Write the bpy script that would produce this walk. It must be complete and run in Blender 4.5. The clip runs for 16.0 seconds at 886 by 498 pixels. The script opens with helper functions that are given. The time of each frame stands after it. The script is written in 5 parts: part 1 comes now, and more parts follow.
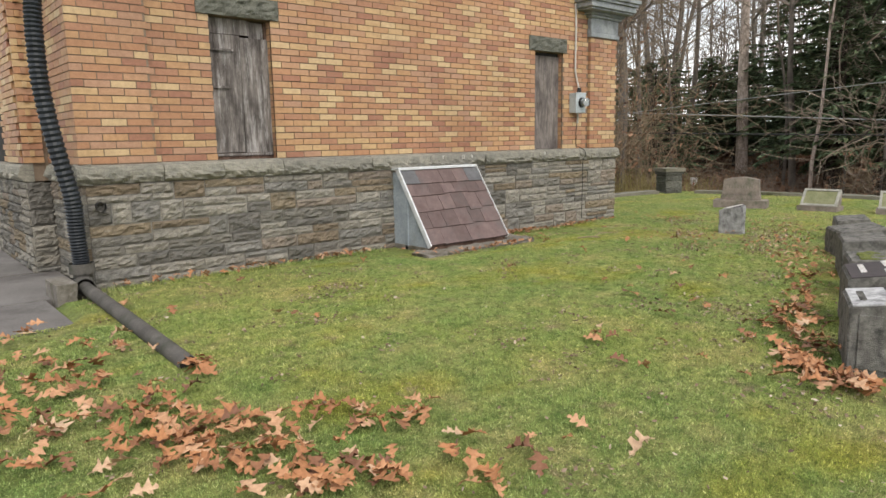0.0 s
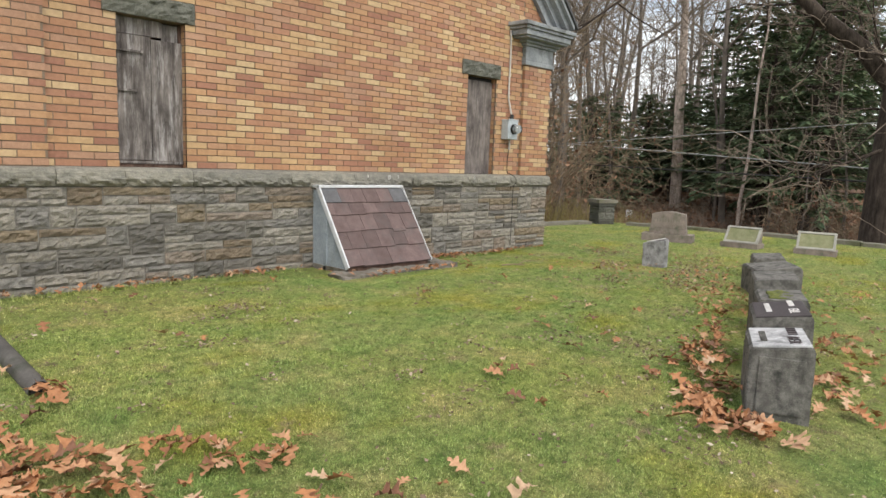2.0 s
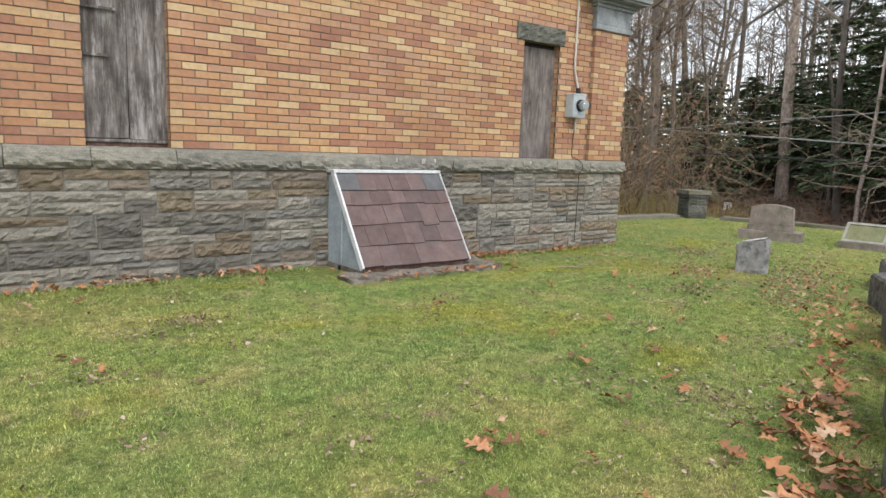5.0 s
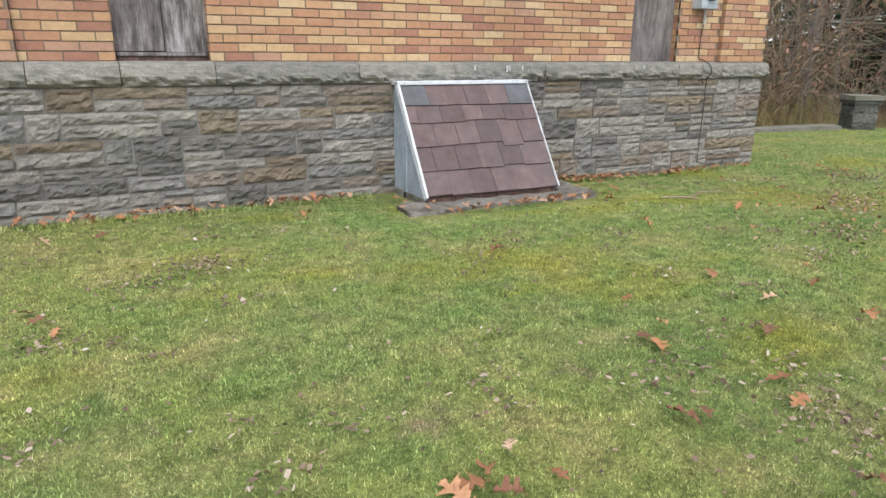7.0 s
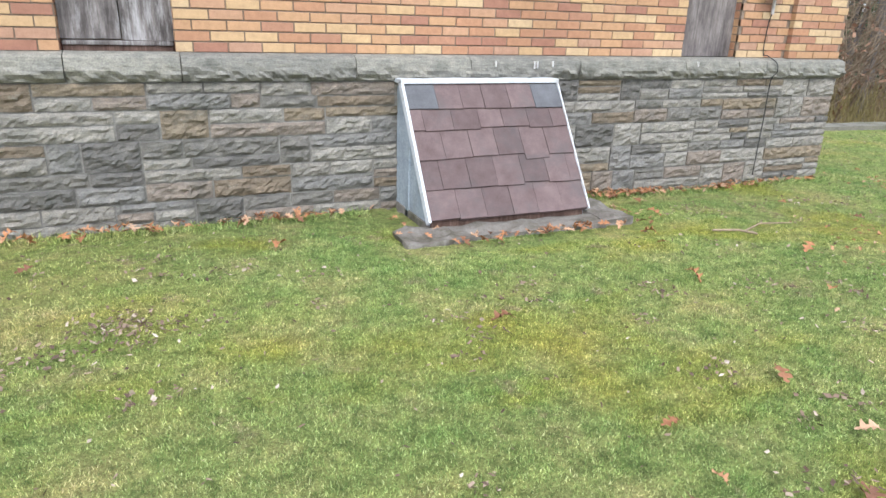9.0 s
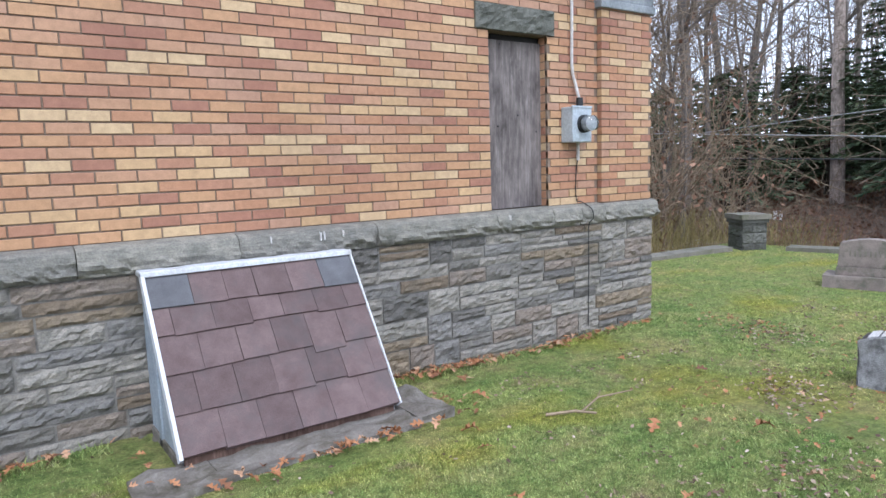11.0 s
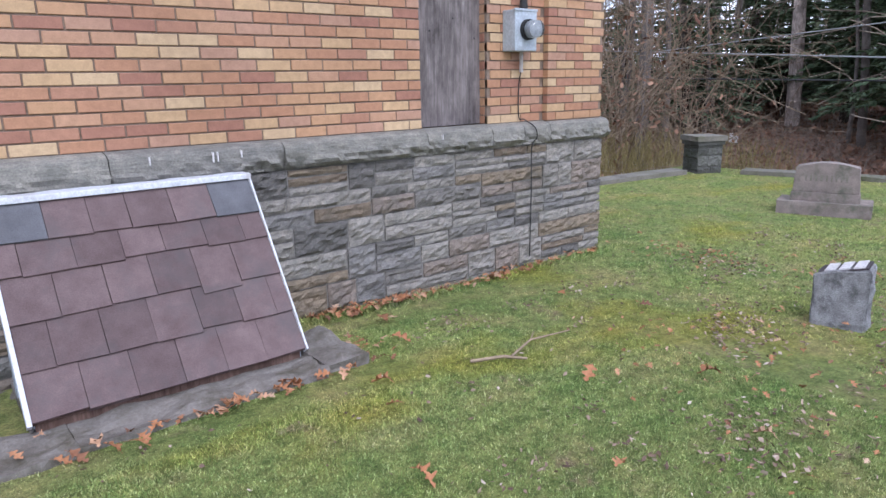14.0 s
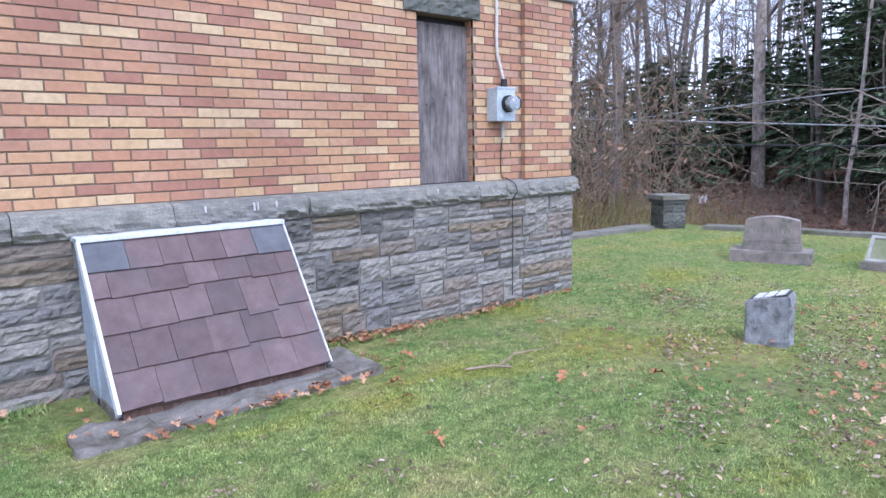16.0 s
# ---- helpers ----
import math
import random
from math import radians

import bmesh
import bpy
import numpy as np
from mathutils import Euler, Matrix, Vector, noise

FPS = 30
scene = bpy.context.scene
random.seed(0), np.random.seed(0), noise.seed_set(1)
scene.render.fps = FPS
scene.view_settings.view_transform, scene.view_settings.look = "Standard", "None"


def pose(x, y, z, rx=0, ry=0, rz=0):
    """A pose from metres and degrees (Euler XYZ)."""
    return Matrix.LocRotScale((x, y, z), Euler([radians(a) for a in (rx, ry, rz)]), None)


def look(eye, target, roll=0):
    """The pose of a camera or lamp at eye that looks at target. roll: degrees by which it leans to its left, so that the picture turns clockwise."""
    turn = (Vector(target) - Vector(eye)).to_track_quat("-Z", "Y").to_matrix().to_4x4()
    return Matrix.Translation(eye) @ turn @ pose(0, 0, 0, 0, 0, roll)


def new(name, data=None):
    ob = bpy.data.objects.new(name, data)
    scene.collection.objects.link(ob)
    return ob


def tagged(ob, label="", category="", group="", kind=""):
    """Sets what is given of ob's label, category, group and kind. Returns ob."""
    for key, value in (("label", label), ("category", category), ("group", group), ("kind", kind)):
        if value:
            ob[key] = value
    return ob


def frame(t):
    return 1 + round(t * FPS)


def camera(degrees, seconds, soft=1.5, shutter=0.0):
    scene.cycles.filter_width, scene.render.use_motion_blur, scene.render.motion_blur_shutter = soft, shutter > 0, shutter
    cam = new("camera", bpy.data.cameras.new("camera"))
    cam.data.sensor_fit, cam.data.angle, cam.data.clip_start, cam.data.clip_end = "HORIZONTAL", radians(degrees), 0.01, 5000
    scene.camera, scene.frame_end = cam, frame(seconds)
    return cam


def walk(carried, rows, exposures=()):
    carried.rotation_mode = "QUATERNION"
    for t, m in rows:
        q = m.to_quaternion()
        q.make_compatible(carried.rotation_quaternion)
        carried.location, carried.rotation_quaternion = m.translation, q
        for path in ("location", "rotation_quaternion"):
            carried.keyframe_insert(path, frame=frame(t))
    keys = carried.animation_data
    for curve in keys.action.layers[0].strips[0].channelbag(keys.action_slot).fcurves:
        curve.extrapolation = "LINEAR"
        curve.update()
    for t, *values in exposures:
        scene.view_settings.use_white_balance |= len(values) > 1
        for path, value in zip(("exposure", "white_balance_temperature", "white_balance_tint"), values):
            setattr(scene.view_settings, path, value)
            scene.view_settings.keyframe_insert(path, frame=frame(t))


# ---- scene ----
cam = camera(67.2, 16.0)
PATH = [
    (0, (0.388, 0.555, 1.451), (1.677, 2.05, 1.129), -1.0),
    (0.5, (0.395, 0.598, 1.448), (1.661, 2.109, 1.106), -0.4),
    (1, (0.423, 0.749, 1.437), (1.687, 2.272, 1.148), 0.8),
    (1.5, (0.551, 0.718, 1.416), (1.802, 2.259, 1.177), 1.3),
    (2, (0.74, 0.538, 1.433), (2.157, 1.927, 1.178), 2.0),
    (2.5, (0.997, 0.575, 1.374), (2.508, 1.868, 1.16), 3.0),
    (3, (1.235, 0.641, 1.36), (2.833, 1.832, 1.197), 2.3),
    (3.5, (1.452, 0.656, 1.341), (2.916, 2.009, 1.181), 2.4),
    (4, (1.68, 0.858, 1.301), (3.018, 2.322, 1.048), 2.6),
    (4.2, (1.738, 0.91, 1.322), (3.052, 2.394, 1.052), 2.3),
    (6.3, (2.687, 1.448, 1.366), (3.697, 3.14, 1.02), 0.4),
    (6.5, (2.78, 1.464, 1.371), (3.751, 3.17, 0.986), -0.2),
    (7, (2.936, 1.603, 1.364), (3.793, 3.319, 0.801), 0.4),
    (7.5, (3.027, 1.835, 1.458), (3.86, 3.536, 0.818), 0.2),
    (8, (3.237, 1.935, 1.503), (4.037, 3.668, 0.906), -1.4),
    (8.5, (3.396, 2.094, 1.499), (4.124, 3.845, 0.862), -0.4),
    (9, (3.498, 2.363, 1.555), (4.262, 4.091, 0.898), 1.9),
    (9.5, (3.638, 2.508, 1.563), (4.436, 4.242, 0.963), 0.7),
    (10, (3.945, 2.608, 1.655), (4.84, 4.324, 1.152), -0.2),
    (10.2, (4.038, 2.676, 1.669), (5.007, 4.368, 1.225), -0.5),
    (12.3, (4.936, 3.232, 1.649), (6.184, 4.79, 1.524), -1.8),
    (12.5, (5.0, 3.246, 1.617), (6.27, 4.783, 1.467), -1.3),
    (13, (5.135, 3.268, 1.607), (6.243, 4.903, 1.292), -1.5),
    (13.5, (5.108, 3.266, 1.616), (6.19, 4.899, 1.217), -2.3),
    (14, (4.911, 3.243, 1.604), (6.114, 4.766, 1.12), -1.2),
    (14.5, (4.698, 3.092, 1.589), (5.862, 4.644, 1.103), -1.2),
    (15, (4.499, 3.032, 1.613), (5.613, 4.626, 1.144), -0.8),
    (15.5, (4.345, 2.984, 1.593), (5.584, 4.511, 1.232), -0.7),
    (16, (4.299, 2.655, 1.598), (5.569, 4.17, 1.298), -1.2),
]
walk(cam, [(t, look(eye, target, roll)) for t, eye, target, roll in PATH],
     [(0, 0.32, 6700, 8), (2, 0.34, 6650, 8), (3, 0.26, 6600, 8), (4, 0.28, 6500, 8), (6.5, 0.55, 6150, 9), (7, 0.54, 6050, 9), (8, 0.82, 5850, 10), (9, 0.94, 5800, 9), (10, 0.78, 5550, 10), (12.5, 0.44, 5400, 17), (14, 0.47, 5380, 19), (14.5, 0.64, 5260, 18), (15, 0.72, 5150, 18), (16, 0.80, 5000, 19)])

# ---- world, sun and exposure ----
SUN_EL, SUN_AZ = 48.0, 200.0
world = bpy.data.worlds.new("sky")
scene.world = world
world.use_nodes = True
wn, wl = world.node_tree.nodes, world.node_tree.links
wn.clear()
sky = wn.new("ShaderNodeTexSky")
sky.sky_type, sky.sun_disc = "NISHITA", False
sky.sun_elevation, sky.sun_rotation = radians(SUN_EL), radians(SUN_AZ)
sky.air_density, sky.dust_density, sky.ozone_density = 1.0, 3.0, 1.0
cloud_co = wn.new("ShaderNodeTexCoord")
cloud_map = wn.new("ShaderNodeMapping")
cloud_map.inputs["Scale"].default_value = (1.0, 1.0, 2.6)
cloud = wn.new("ShaderNodeTexNoise")
cloud.inputs["Scale"].default_value, cloud.inputs["Detail"].default_value = 2.6, 6.0
cloud_ramp = wn.new("ShaderNodeValToRGB")
cloud_ramp.color_ramp.elements[0].position, cloud_ramp.color_ramp.elements[0].color = 0.38, (0.3, 0.3, 0.3, 1)
cloud_ramp.color_ramp.elements[1].position, cloud_ramp.color_ramp.elements[1].color = 0.56, (0.97, 0.97, 0.97, 1)
cloud_mix = wn.new("ShaderNodeMix")
cloud_mix.data_type = "RGBA"
cloud_mix.inputs["B"].default_value = (8.9, 9.0, 9.25, 1)
back = wn.new("ShaderNodeBackground")
back.inputs["Strength"].default_value = 0.15
wout = wn.new("ShaderNodeOutputWorld")
wl.new(cloud_co.outputs["Generated"], cloud_map.inputs["Vector"])
wl.new(cloud_map.outputs["Vector"], cloud.inputs["Vector"])
wl.new(cloud.outputs["Fac"], cloud_ramp.inputs["Fac"])
wl.new(cloud_ramp.outputs["Color"], cloud_mix.inputs["Factor"])
wl.new(sky.outputs["Color"], cloud_mix.inputs["A"])
wl.new(cloud_mix.outputs["Result"], back.inputs["Color"])
wl.new(back.outputs["Background"], wout.inputs["Surface"])

sun_data = bpy.data.lights.new("sun", "SUN")
sun_data.energy, sun_data.angle, sun_data.color = 1.4, radians(30), (1.0, 0.96, 0.9)
sun = new("sun", sun_data)
az, el = radians(SUN_AZ), radians(SUN_EL)
sun_dir = Vector((math.sin(az) * math.cos(el), math.cos(az) * math.cos(el), math.sin(el)))
sun.matrix_world = look(sun_dir * 60, (0, 0, 0))


# ---- materials ----
def material(name, rough=0.85, metal=0.0, spec=0.3):
    m = bpy.data.materials.new(name)
    m.use_nodes = True
    b = m.node_tree.nodes["Principled BSDF"]
    b.inputs["Roughness"].default_value, b.inputs["Metallic"].default_value = rough, metal
    b.inputs["Specular IOR Level"].default_value = spec
    return m, m.node_tree.nodes, m.node_tree.links, b


def noise_node(nodes, links, vector, scale, detail=4.0, rough=0.6):
    n = nodes.new("ShaderNodeTexNoise")
    n.inputs["Scale"].default_value, n.inputs["Detail"].default_value, n.inputs["Roughness"].default_value = scale, detail, rough
    links.new(vector, n.inputs["Vector"])
    return n.outputs["Fac"]


def ramp(nodes, links, fac, stops, interpolation="LINEAR"):
    r = nodes.new("ShaderNodeValToRGB")
    r.color_ramp.interpolation = interpolation
    e = r.color_ramp.elements
    while len(e) < len(stops):
        e.new(0.5)
    for el_, (p, c) in zip(e, stops):
        el_.position, el_.color = p, (*c, 1)
    links.new(fac, r.inputs["Fac"])
    return r.outputs["Color"]


def blend(nodes, links, kind, fac, a, b):
    n = nodes.new("ShaderNodeMix")
    n.data_type, n.blend_type = "RGBA", kind
    if hasattr(fac, "default_value"):
        links.new(fac, n.inputs["Factor"])
    else:
        n.inputs["Factor"].default_value = fac
    for sock, v in (("A", a), ("B", b)):
        if hasattr(v, "default_value"):
            links.new(v, n.inputs[sock])
        else:
            n.inputs[sock].default_value = (*v, 1)
    return n.outputs["Result"]


def bump(nodes, links, height, bsdf, strength=0.4, distance=0.01):
    n = nodes.new("ShaderNodeBump")
    n.inputs["Strength"].default_value, n.inputs["Distance"].default_value = strength, distance
    links.new(height, n.inputs["Height"])
    links.new(n.outputs["Normal"], bsdf.inputs["Normal"])


def world_co(nodes):
    return nodes.new("ShaderNodeNewGeometry").outputs["Position"]


def local_co(nodes):
    return nodes.new("ShaderNodeTexCoord").outputs["Object"]


def stretched(nodes, links, vector, scale):
    n = nodes.new("ShaderNodeMapping")
    n.inputs["Scale"].default_value = scale
    links.new(vector, n.inputs["Vector"])
    return n.outputs["Vector"]


def pick(nodes, island):
    return nodes.new("ShaderNodeNewGeometry").outputs["Random Per Island"] if island else nodes.new("ShaderNodeObjectInfo").outputs["Random"]


def mottled(name, dark, light, scale=6.0, fine=60.0, rough=0.85, bumps=0.4, dist=0.006, grime=None, grime_scale=1.2, random_from=None, spec=0.3, metal=0.0):
    """A rough surface of two tones, with fine grain, stains of its own shape and, if wanted, a shade for each piece."""
    m, n, l, b = material(name, rough, metal, spec)
    co = world_co(n)
    big, small = noise_node(n, l, co, scale), noise_node(n, l, co, fine, 5.0, 0.7)
    c = ramp(n, l, big, [(0.3, dark), (0.7, light)])
    grain = ramp(n, l, small, [(0.25, (0.6, 0.6, 0.6)), (0.75, (1.25, 1.25, 1.25))])
    c = blend(n, l, "MULTIPLY", 0.8, c, grain)
    if grime:
        spots = ramp(n, l, noise_node(n, l, co, grime_scale, 6.0, 0.7), [(0.5, (0, 0, 0)), (0.68, (1, 1, 1))])
        c = blend(n, l, "MIX", spots, c, grime)
    if random_from:
        lo, hi = (0.8, 1.1) if random_from == "shingle" else (0.62, 1.25)
        tone = ramp(n, l, pick(n, random_from == "island"), [(0.0, (lo, lo, lo)), (1.0, (hi, hi, hi))])
        c = blend(n, l, "MULTIPLY", 1.0, c, tone)
    l.new(c, b.inputs["Base Color"])
    bump(n, l, small, b, bumps, dist)
    return m


def brick_material(name, island):
    m, n, l, b = material(name, 0.62, spec=0.35)
    co = world_co(n)
    tone = ramp(n, l, pick(n, island), [
        (0.0, (0.492, 0.332, 0.180)), (0.13, (0.525, 0.380, 0.223)), (0.25, (0.449, 0.266, 0.144)), (0.40, (0.401, 0.214, 0.122)),
        (0.56, (0.430, 0.252, 0.152)), (0.70, (0.372, 0.195, 0.122)), (0.83, (0.405, 0.240, 0.158)), (0.93, (0.322, 0.158, 0.105))], "CONSTANT")
    big = ramp(n, l, noise_node(n, l, co, 1.1, 5.0), [(0.3, (0.84, 0.82, 0.8)), (0.7, (1.08, 1.08, 1.06))])
    fine = noise_node(n, l, co, 130.0, 4.0, 0.7)
    mid = ramp(n, l, noise_node(n, l, co, 22.0, 4.0), [(0.3, (0.86, 0.85, 0.84)), (0.7, (1.1, 1.1, 1.1))])
    c = blend(n, l, "MULTIPLY", 1.0, tone, big)
    c = blend(n, l, "MULTIPLY", 1.0, c, mid)
    c = blend(n, l, "MULTIPLY", 0.5, c, ramp(n, l, fine, [(0.3, (0.75, 0.75, 0.75)), (0.7, (1.15, 1.15, 1.15))]))
    l.new(c, b.inputs["Base Color"])
    bump(n, l, fine, b, 0.25, 0.003)
    return m


def stone_material(name, island, warm=True):
    m, n, l, b = material(name, 0.86)
    co = world_co(n)
    stops = [(0.0, (0.160, 0.152, 0.136)), (0.12, (0.228, 0.214, 0.188)), (0.26, (0.190, 0.184, 0.172)), (0.40, (0.245, 0.230, 0.202)), (0.54, (0.128, 0.122, 0.112)),
             (0.63, (0.208, 0.176, 0.146)), (0.72, (0.262, 0.248, 0.218)), (0.86, (0.205, 0.168, 0.120)), (0.94, (0.172, 0.138, 0.100))]
    if not warm:
        stops = [(0.0, (0.220, 0.214, 0.186)), (0.35, (0.250, 0.242, 0.210)), (0.7, (0.205, 0.200, 0.178))]
    tone = ramp(n, l, pick(n, island), stops, "CONSTANT")
    layers = noise_node(n, l, stretched(n, l, co, (5.0, 5.0, 34.0)), 2.0, 6.0, 0.7)
    fine = noise_node(n, l, co, 95.0, 5.0, 0.75)
    mid = noise_node(n, l, co, 13.0, 5.0, 0.65)
    c = blend(n, l, "MULTIPLY", 0.9, tone, ramp(n, l, layers, [(0.28, (0.66, 0.66, 0.66)), (0.72, (1.32, 1.30, 1.27))]))
    c = blend(n, l, "MULTIPLY", 0.9, c, ramp(n, l, mid, [(0.3, (0.72, 0.73, 0.74)), (0.7, (1.25, 1.22, 1.18))]))
    c = blend(n, l, "MULTIPLY", 0.85, c, ramp(n, l, fine, [(0.28, (0.55, 0.55, 0.55)), (0.72, (1.35, 1.35, 1.35))]))
    pale = ramp(n, l, noise_node(n, l, stretched(n, l, co, (1.0, 1.0, 2.6)), 7.0, 6.0, 0.75), [(0.60, (0, 0, 0)), (0.72, (0.5, 0.5, 0.5))])
    c = blend(n, l, "MIX", pale, c, (0.36, 0.35, 0.32))
    stain = ramp(n, l, noise_node(n, l, co, 1.7, 6.0, 0.7), [(0.54, (0, 0, 0)), (0.7, (0.7, 0.7, 0.7))])
    c = blend(n, l, "MIX", stain, c, (0.085, 0.084, 0.068))
    l.new(c, b.inputs["Base Color"])
    both = blend(n, l, "MIX", 0.5, layers, fine)
    bump(n, l, both, b, 0.8, 0.014)
    return m


def wood_material(name, dark, light, pale, across=(30, 30, 1.6), bumps=0.5, worn=False):
    m, n, l, b = material(name, 0.9, spec=0.15)
    co = world_co(n)
    grain = noise_node(n, l, stretched(n, l, co, across), 2.4, 7.0, 0.7)
    patch = noise_node(n, l, stretched(n, l, co, (5, 5, 2.2)), 1.6, 6.0, 0.7)
    c = ramp(n, l, grain, [(0.3, dark), (0.62, light), (0.8, pale)])
    c = blend(n, l, "MULTIPLY", 0.85, c, ramp(n, l, patch, [(0.32, (0.36, 0.35, 0.35)), (0.66, (1.4, 1.38, 1.36))]))
    if worn:
        streak = noise_node(n, l, stretched(n, l, co, (11, 11, 1.5)), 1.7, 6.0, 0.75)
        c = blend(n, l, "MIX", ramp(n, l, streak, [(0.52, (0, 0, 0)), (0.70, (0.6, 0.6, 0.6))]), c, (0.52, 0.505, 0.50))
        c = blend(n, l, "MIX", ramp(n, l, streak, [(0.32, (0.8, 0.8, 0.8)), (0.47, (0, 0, 0))]), c, (0.055, 0.047, 0.045))
    l.new(c, b.inputs["Base Color"])
    bump(n, l, grain, b, bumps, 0.006)
    return m


def lawn_material(name, blades):
    m, n, l, b = material(name, 0.75, spec=0.15)
    co = world_co(n)
    patch = noise_node(n, l, co, 0.55, 5.0, 0.6)
    patch2 = noise_node(n, l, stretched(n, l, co, (1, 1, 0)), 2.3, 5.0, 0.65)
    c = ramp(n, l, patch, [(0.30, (0.176, 0.270, 0.070)), (0.46, (0.265, 0.328, 0.102)), (0.58, (0.333, 0.364, 0.097)), (0.70, (0.395, 0.359, 0.141))])
    c2 = ramp(n, l, patch2, [(0.32, (0.155, 0.265, 0.076)), (0.50, (0.286, 0.333, 0.118)), (0.66, (0.468, 0.395, 0.194)), (0.74, (0.38, 0.28, 0.17))])
    c = blend(n, l, "MIX", 0.5, c, c2)
    flat = stretched(n, l, co, (1, 1, 0))
    moss_at = ramp(n, l, noise_node(n, l, stretched(n, l, co, (0.6, 0.9, 0)), 1.1, 4.0, 0.55), [(0.55, (0, 0, 0)), (0.68, (0.65, 0.65, 0.65))])
    c = blend(n, l, "MIX", moss_at, c, (0.35, 0.335, 0.05))
    bare_at = ramp(n, l, noise_node(n, l, flat, 3.1, 5.0, 0.7), [(0.60, (0, 0, 0)), (0.70, (0.8, 0.8, 0.8))])
    c = blend(n, l, "MIX", bare_at, c, (0.30, 0.235, 0.15))
    speck = ramp(n, l, noise_node(n, l, flat, 12.0, 6.0, 0.8), [(0.32, (0.38, 0.42, 0.38)), (0.5, (1.0, 1.0, 1.0)), (0.68, (1.6, 1.5, 1.5))])
    c = blend(n, l, "MULTIPLY", 0.85, c, speck)
    if blades:
        tone = ramp(n, l, pick(n, True), [(0.0, (0.22, 0.29, 0.25)), (0.3, (0.66, 0.78, 0.68)), (0.6, (1.12, 1.16, 1.1)), (0.8, (1.38, 1.34, 1.42)), (0.92, (1.7, 1.55, 1.9)), (1.0, (2.0, 1.8, 2.5))])
        c = blend(n, l, "MULTIPLY", 1.0, c, tone)
    else:
        fine = noise_node(n, l, co, 70.0, 5.0, 0.75)
        c = blend(n, l, "MULTIPLY", 1.0, c, ramp(n, l, fine, [(0.3, (0.35, 0.35, 0.32)), (0.7, (1.05, 1.0, 0.95))]))
        bump(n, l, fine, b, 0.8, 0.03)
    l.new(c, b.inputs["Base Color"])
    return m


def leaf_material(name, stops, rough=0.6):
    m, n, l, b = material(name, rough, spec=0.25)
    a = pick(n, True)
    c = ramp(n, l, a, stops)
    vein = noise_node(n, l, world_co(n), 45.0, 4.0)
    c = blend(n, l, "MULTIPLY", 0.8, c, ramp(n, l, vein, [(0.3, (0.7, 0.65, 0.6)), (0.7, (1.2, 1.2, 1.2))]))
    l.new(c, b.inputs["Base Color"])
    return m


OAK = [(0.0, (0.17, 0.082, 0.05)), (0.25, (0.32, 0.148, 0.07)), (0.5, (0.40, 0.185, 0.085)), (0.78, (0.45, 0.245, 0.135)), (1.0, (0.50, 0.35, 0.235))]
brick_piece, brick_rest = brick_material("brick", False), brick_material("brick_joined", True)
mortar = mottled("mortar", (0.165, 0.122, 0.088), (0.25, 0.19, 0.142), 5, 90, 0.95)
stone_piece = stone_material("sandstone", False)
belt_stone = stone_material("belt_sandstone", False, False)
stone_mortar = mottled("stone_mortar", (0.19, 0.178, 0.16), (0.31, 0.295, 0.268), 4, 60, 0.95, 0.5, 0.008, (0.07, 0.066, 0.058), 2.0)
board_old = wood_material("weathered_board", (0.06, 0.05, 0.046), (0.22, 0.20, 0.19), (0.48, 0.455, 0.445), (9, 9, 0.8), 0.9, True)
board_grey = wood_material("grey_board", (0.10, 0.085, 0.08), (0.20, 0.178, 0.168), (0.42, 0.39, 0.375), (18, 18, 1.1), 0.8)
frame_wood = wood_material("frame_wood", (0.07, 0.04, 0.03), (0.15, 0.10, 0.08), (0.24, 0.2, 0.17))
# near-black colour that stands for the shade inside openings and gaps
dark_inside = mottled("dark_gap", (0.012, 0.011, 0.01), (0.03, 0.027, 0.025), 9, 50)
shingle = mottled("shingle", (0.128, 0.091, 0.088), (0.182, 0.134, 0.129), 9, 230, 0.95, 0.7, 0.004, (0.118, 0.098, 0.096), 3.5, "shingle", 0.15)
shingle_grey = mottled("grey_shingle", (0.10, 0.10, 0.105), (0.155, 0.155, 0.165), 7, 260, 0.95, 0.6, 0.004, None, 2, None, 0.15)
white_metal = mottled("white_flashing", (0.58, 0.60, 0.63), (0.72, 0.74, 0.77), 9, 60, 0.45, 0.1, 0.002, (0.42, 0.40, 0.38), 5)
hatch_blue = mottled("pale_blue_board", (0.27, 0.31, 0.35), (0.37, 0.41, 0.45), 8, 60, 0.8, 0.2, 0.003, (0.2, 0.22, 0.22), 3)
concrete = mottled("concrete", (0.135, 0.118, 0.10), (0.26, 0.24, 0.212), 6, 70, 0.92, 0.7, 0.012, (0.085, 0.075, 0.05), 4.0)
path_concrete = mottled("path_concrete", (0.105, 0.096, 0.091), (0.20, 0.187, 0.178), 1.6, 50, 0.7, 0.35, 0.006, (0.075, 0.066, 0.06), 1.4)
grey_paint = mottled("grey_paint", (0.22, 0.24, 0.255), (0.36, 0.38, 0.395), 5, 45, 0.75, 0.35, 0.004, (0.11, 0.11, 0.11), 3.0)
hose_plastic = mottled("black_plastic", (0.008, 0.010, 0.014), (0.020, 0.025, 0.031), 6, 60, 0.5, 0.1, 0.002, None, 1, None, 0.35)
pipe_clay = mottled("old_pipe", (0.06, 0.055, 0.05), (0.12, 0.11, 0.10), 5, 70, 0.85, 0.4, 0.004, (0.045, 0.05, 0.035), 3)
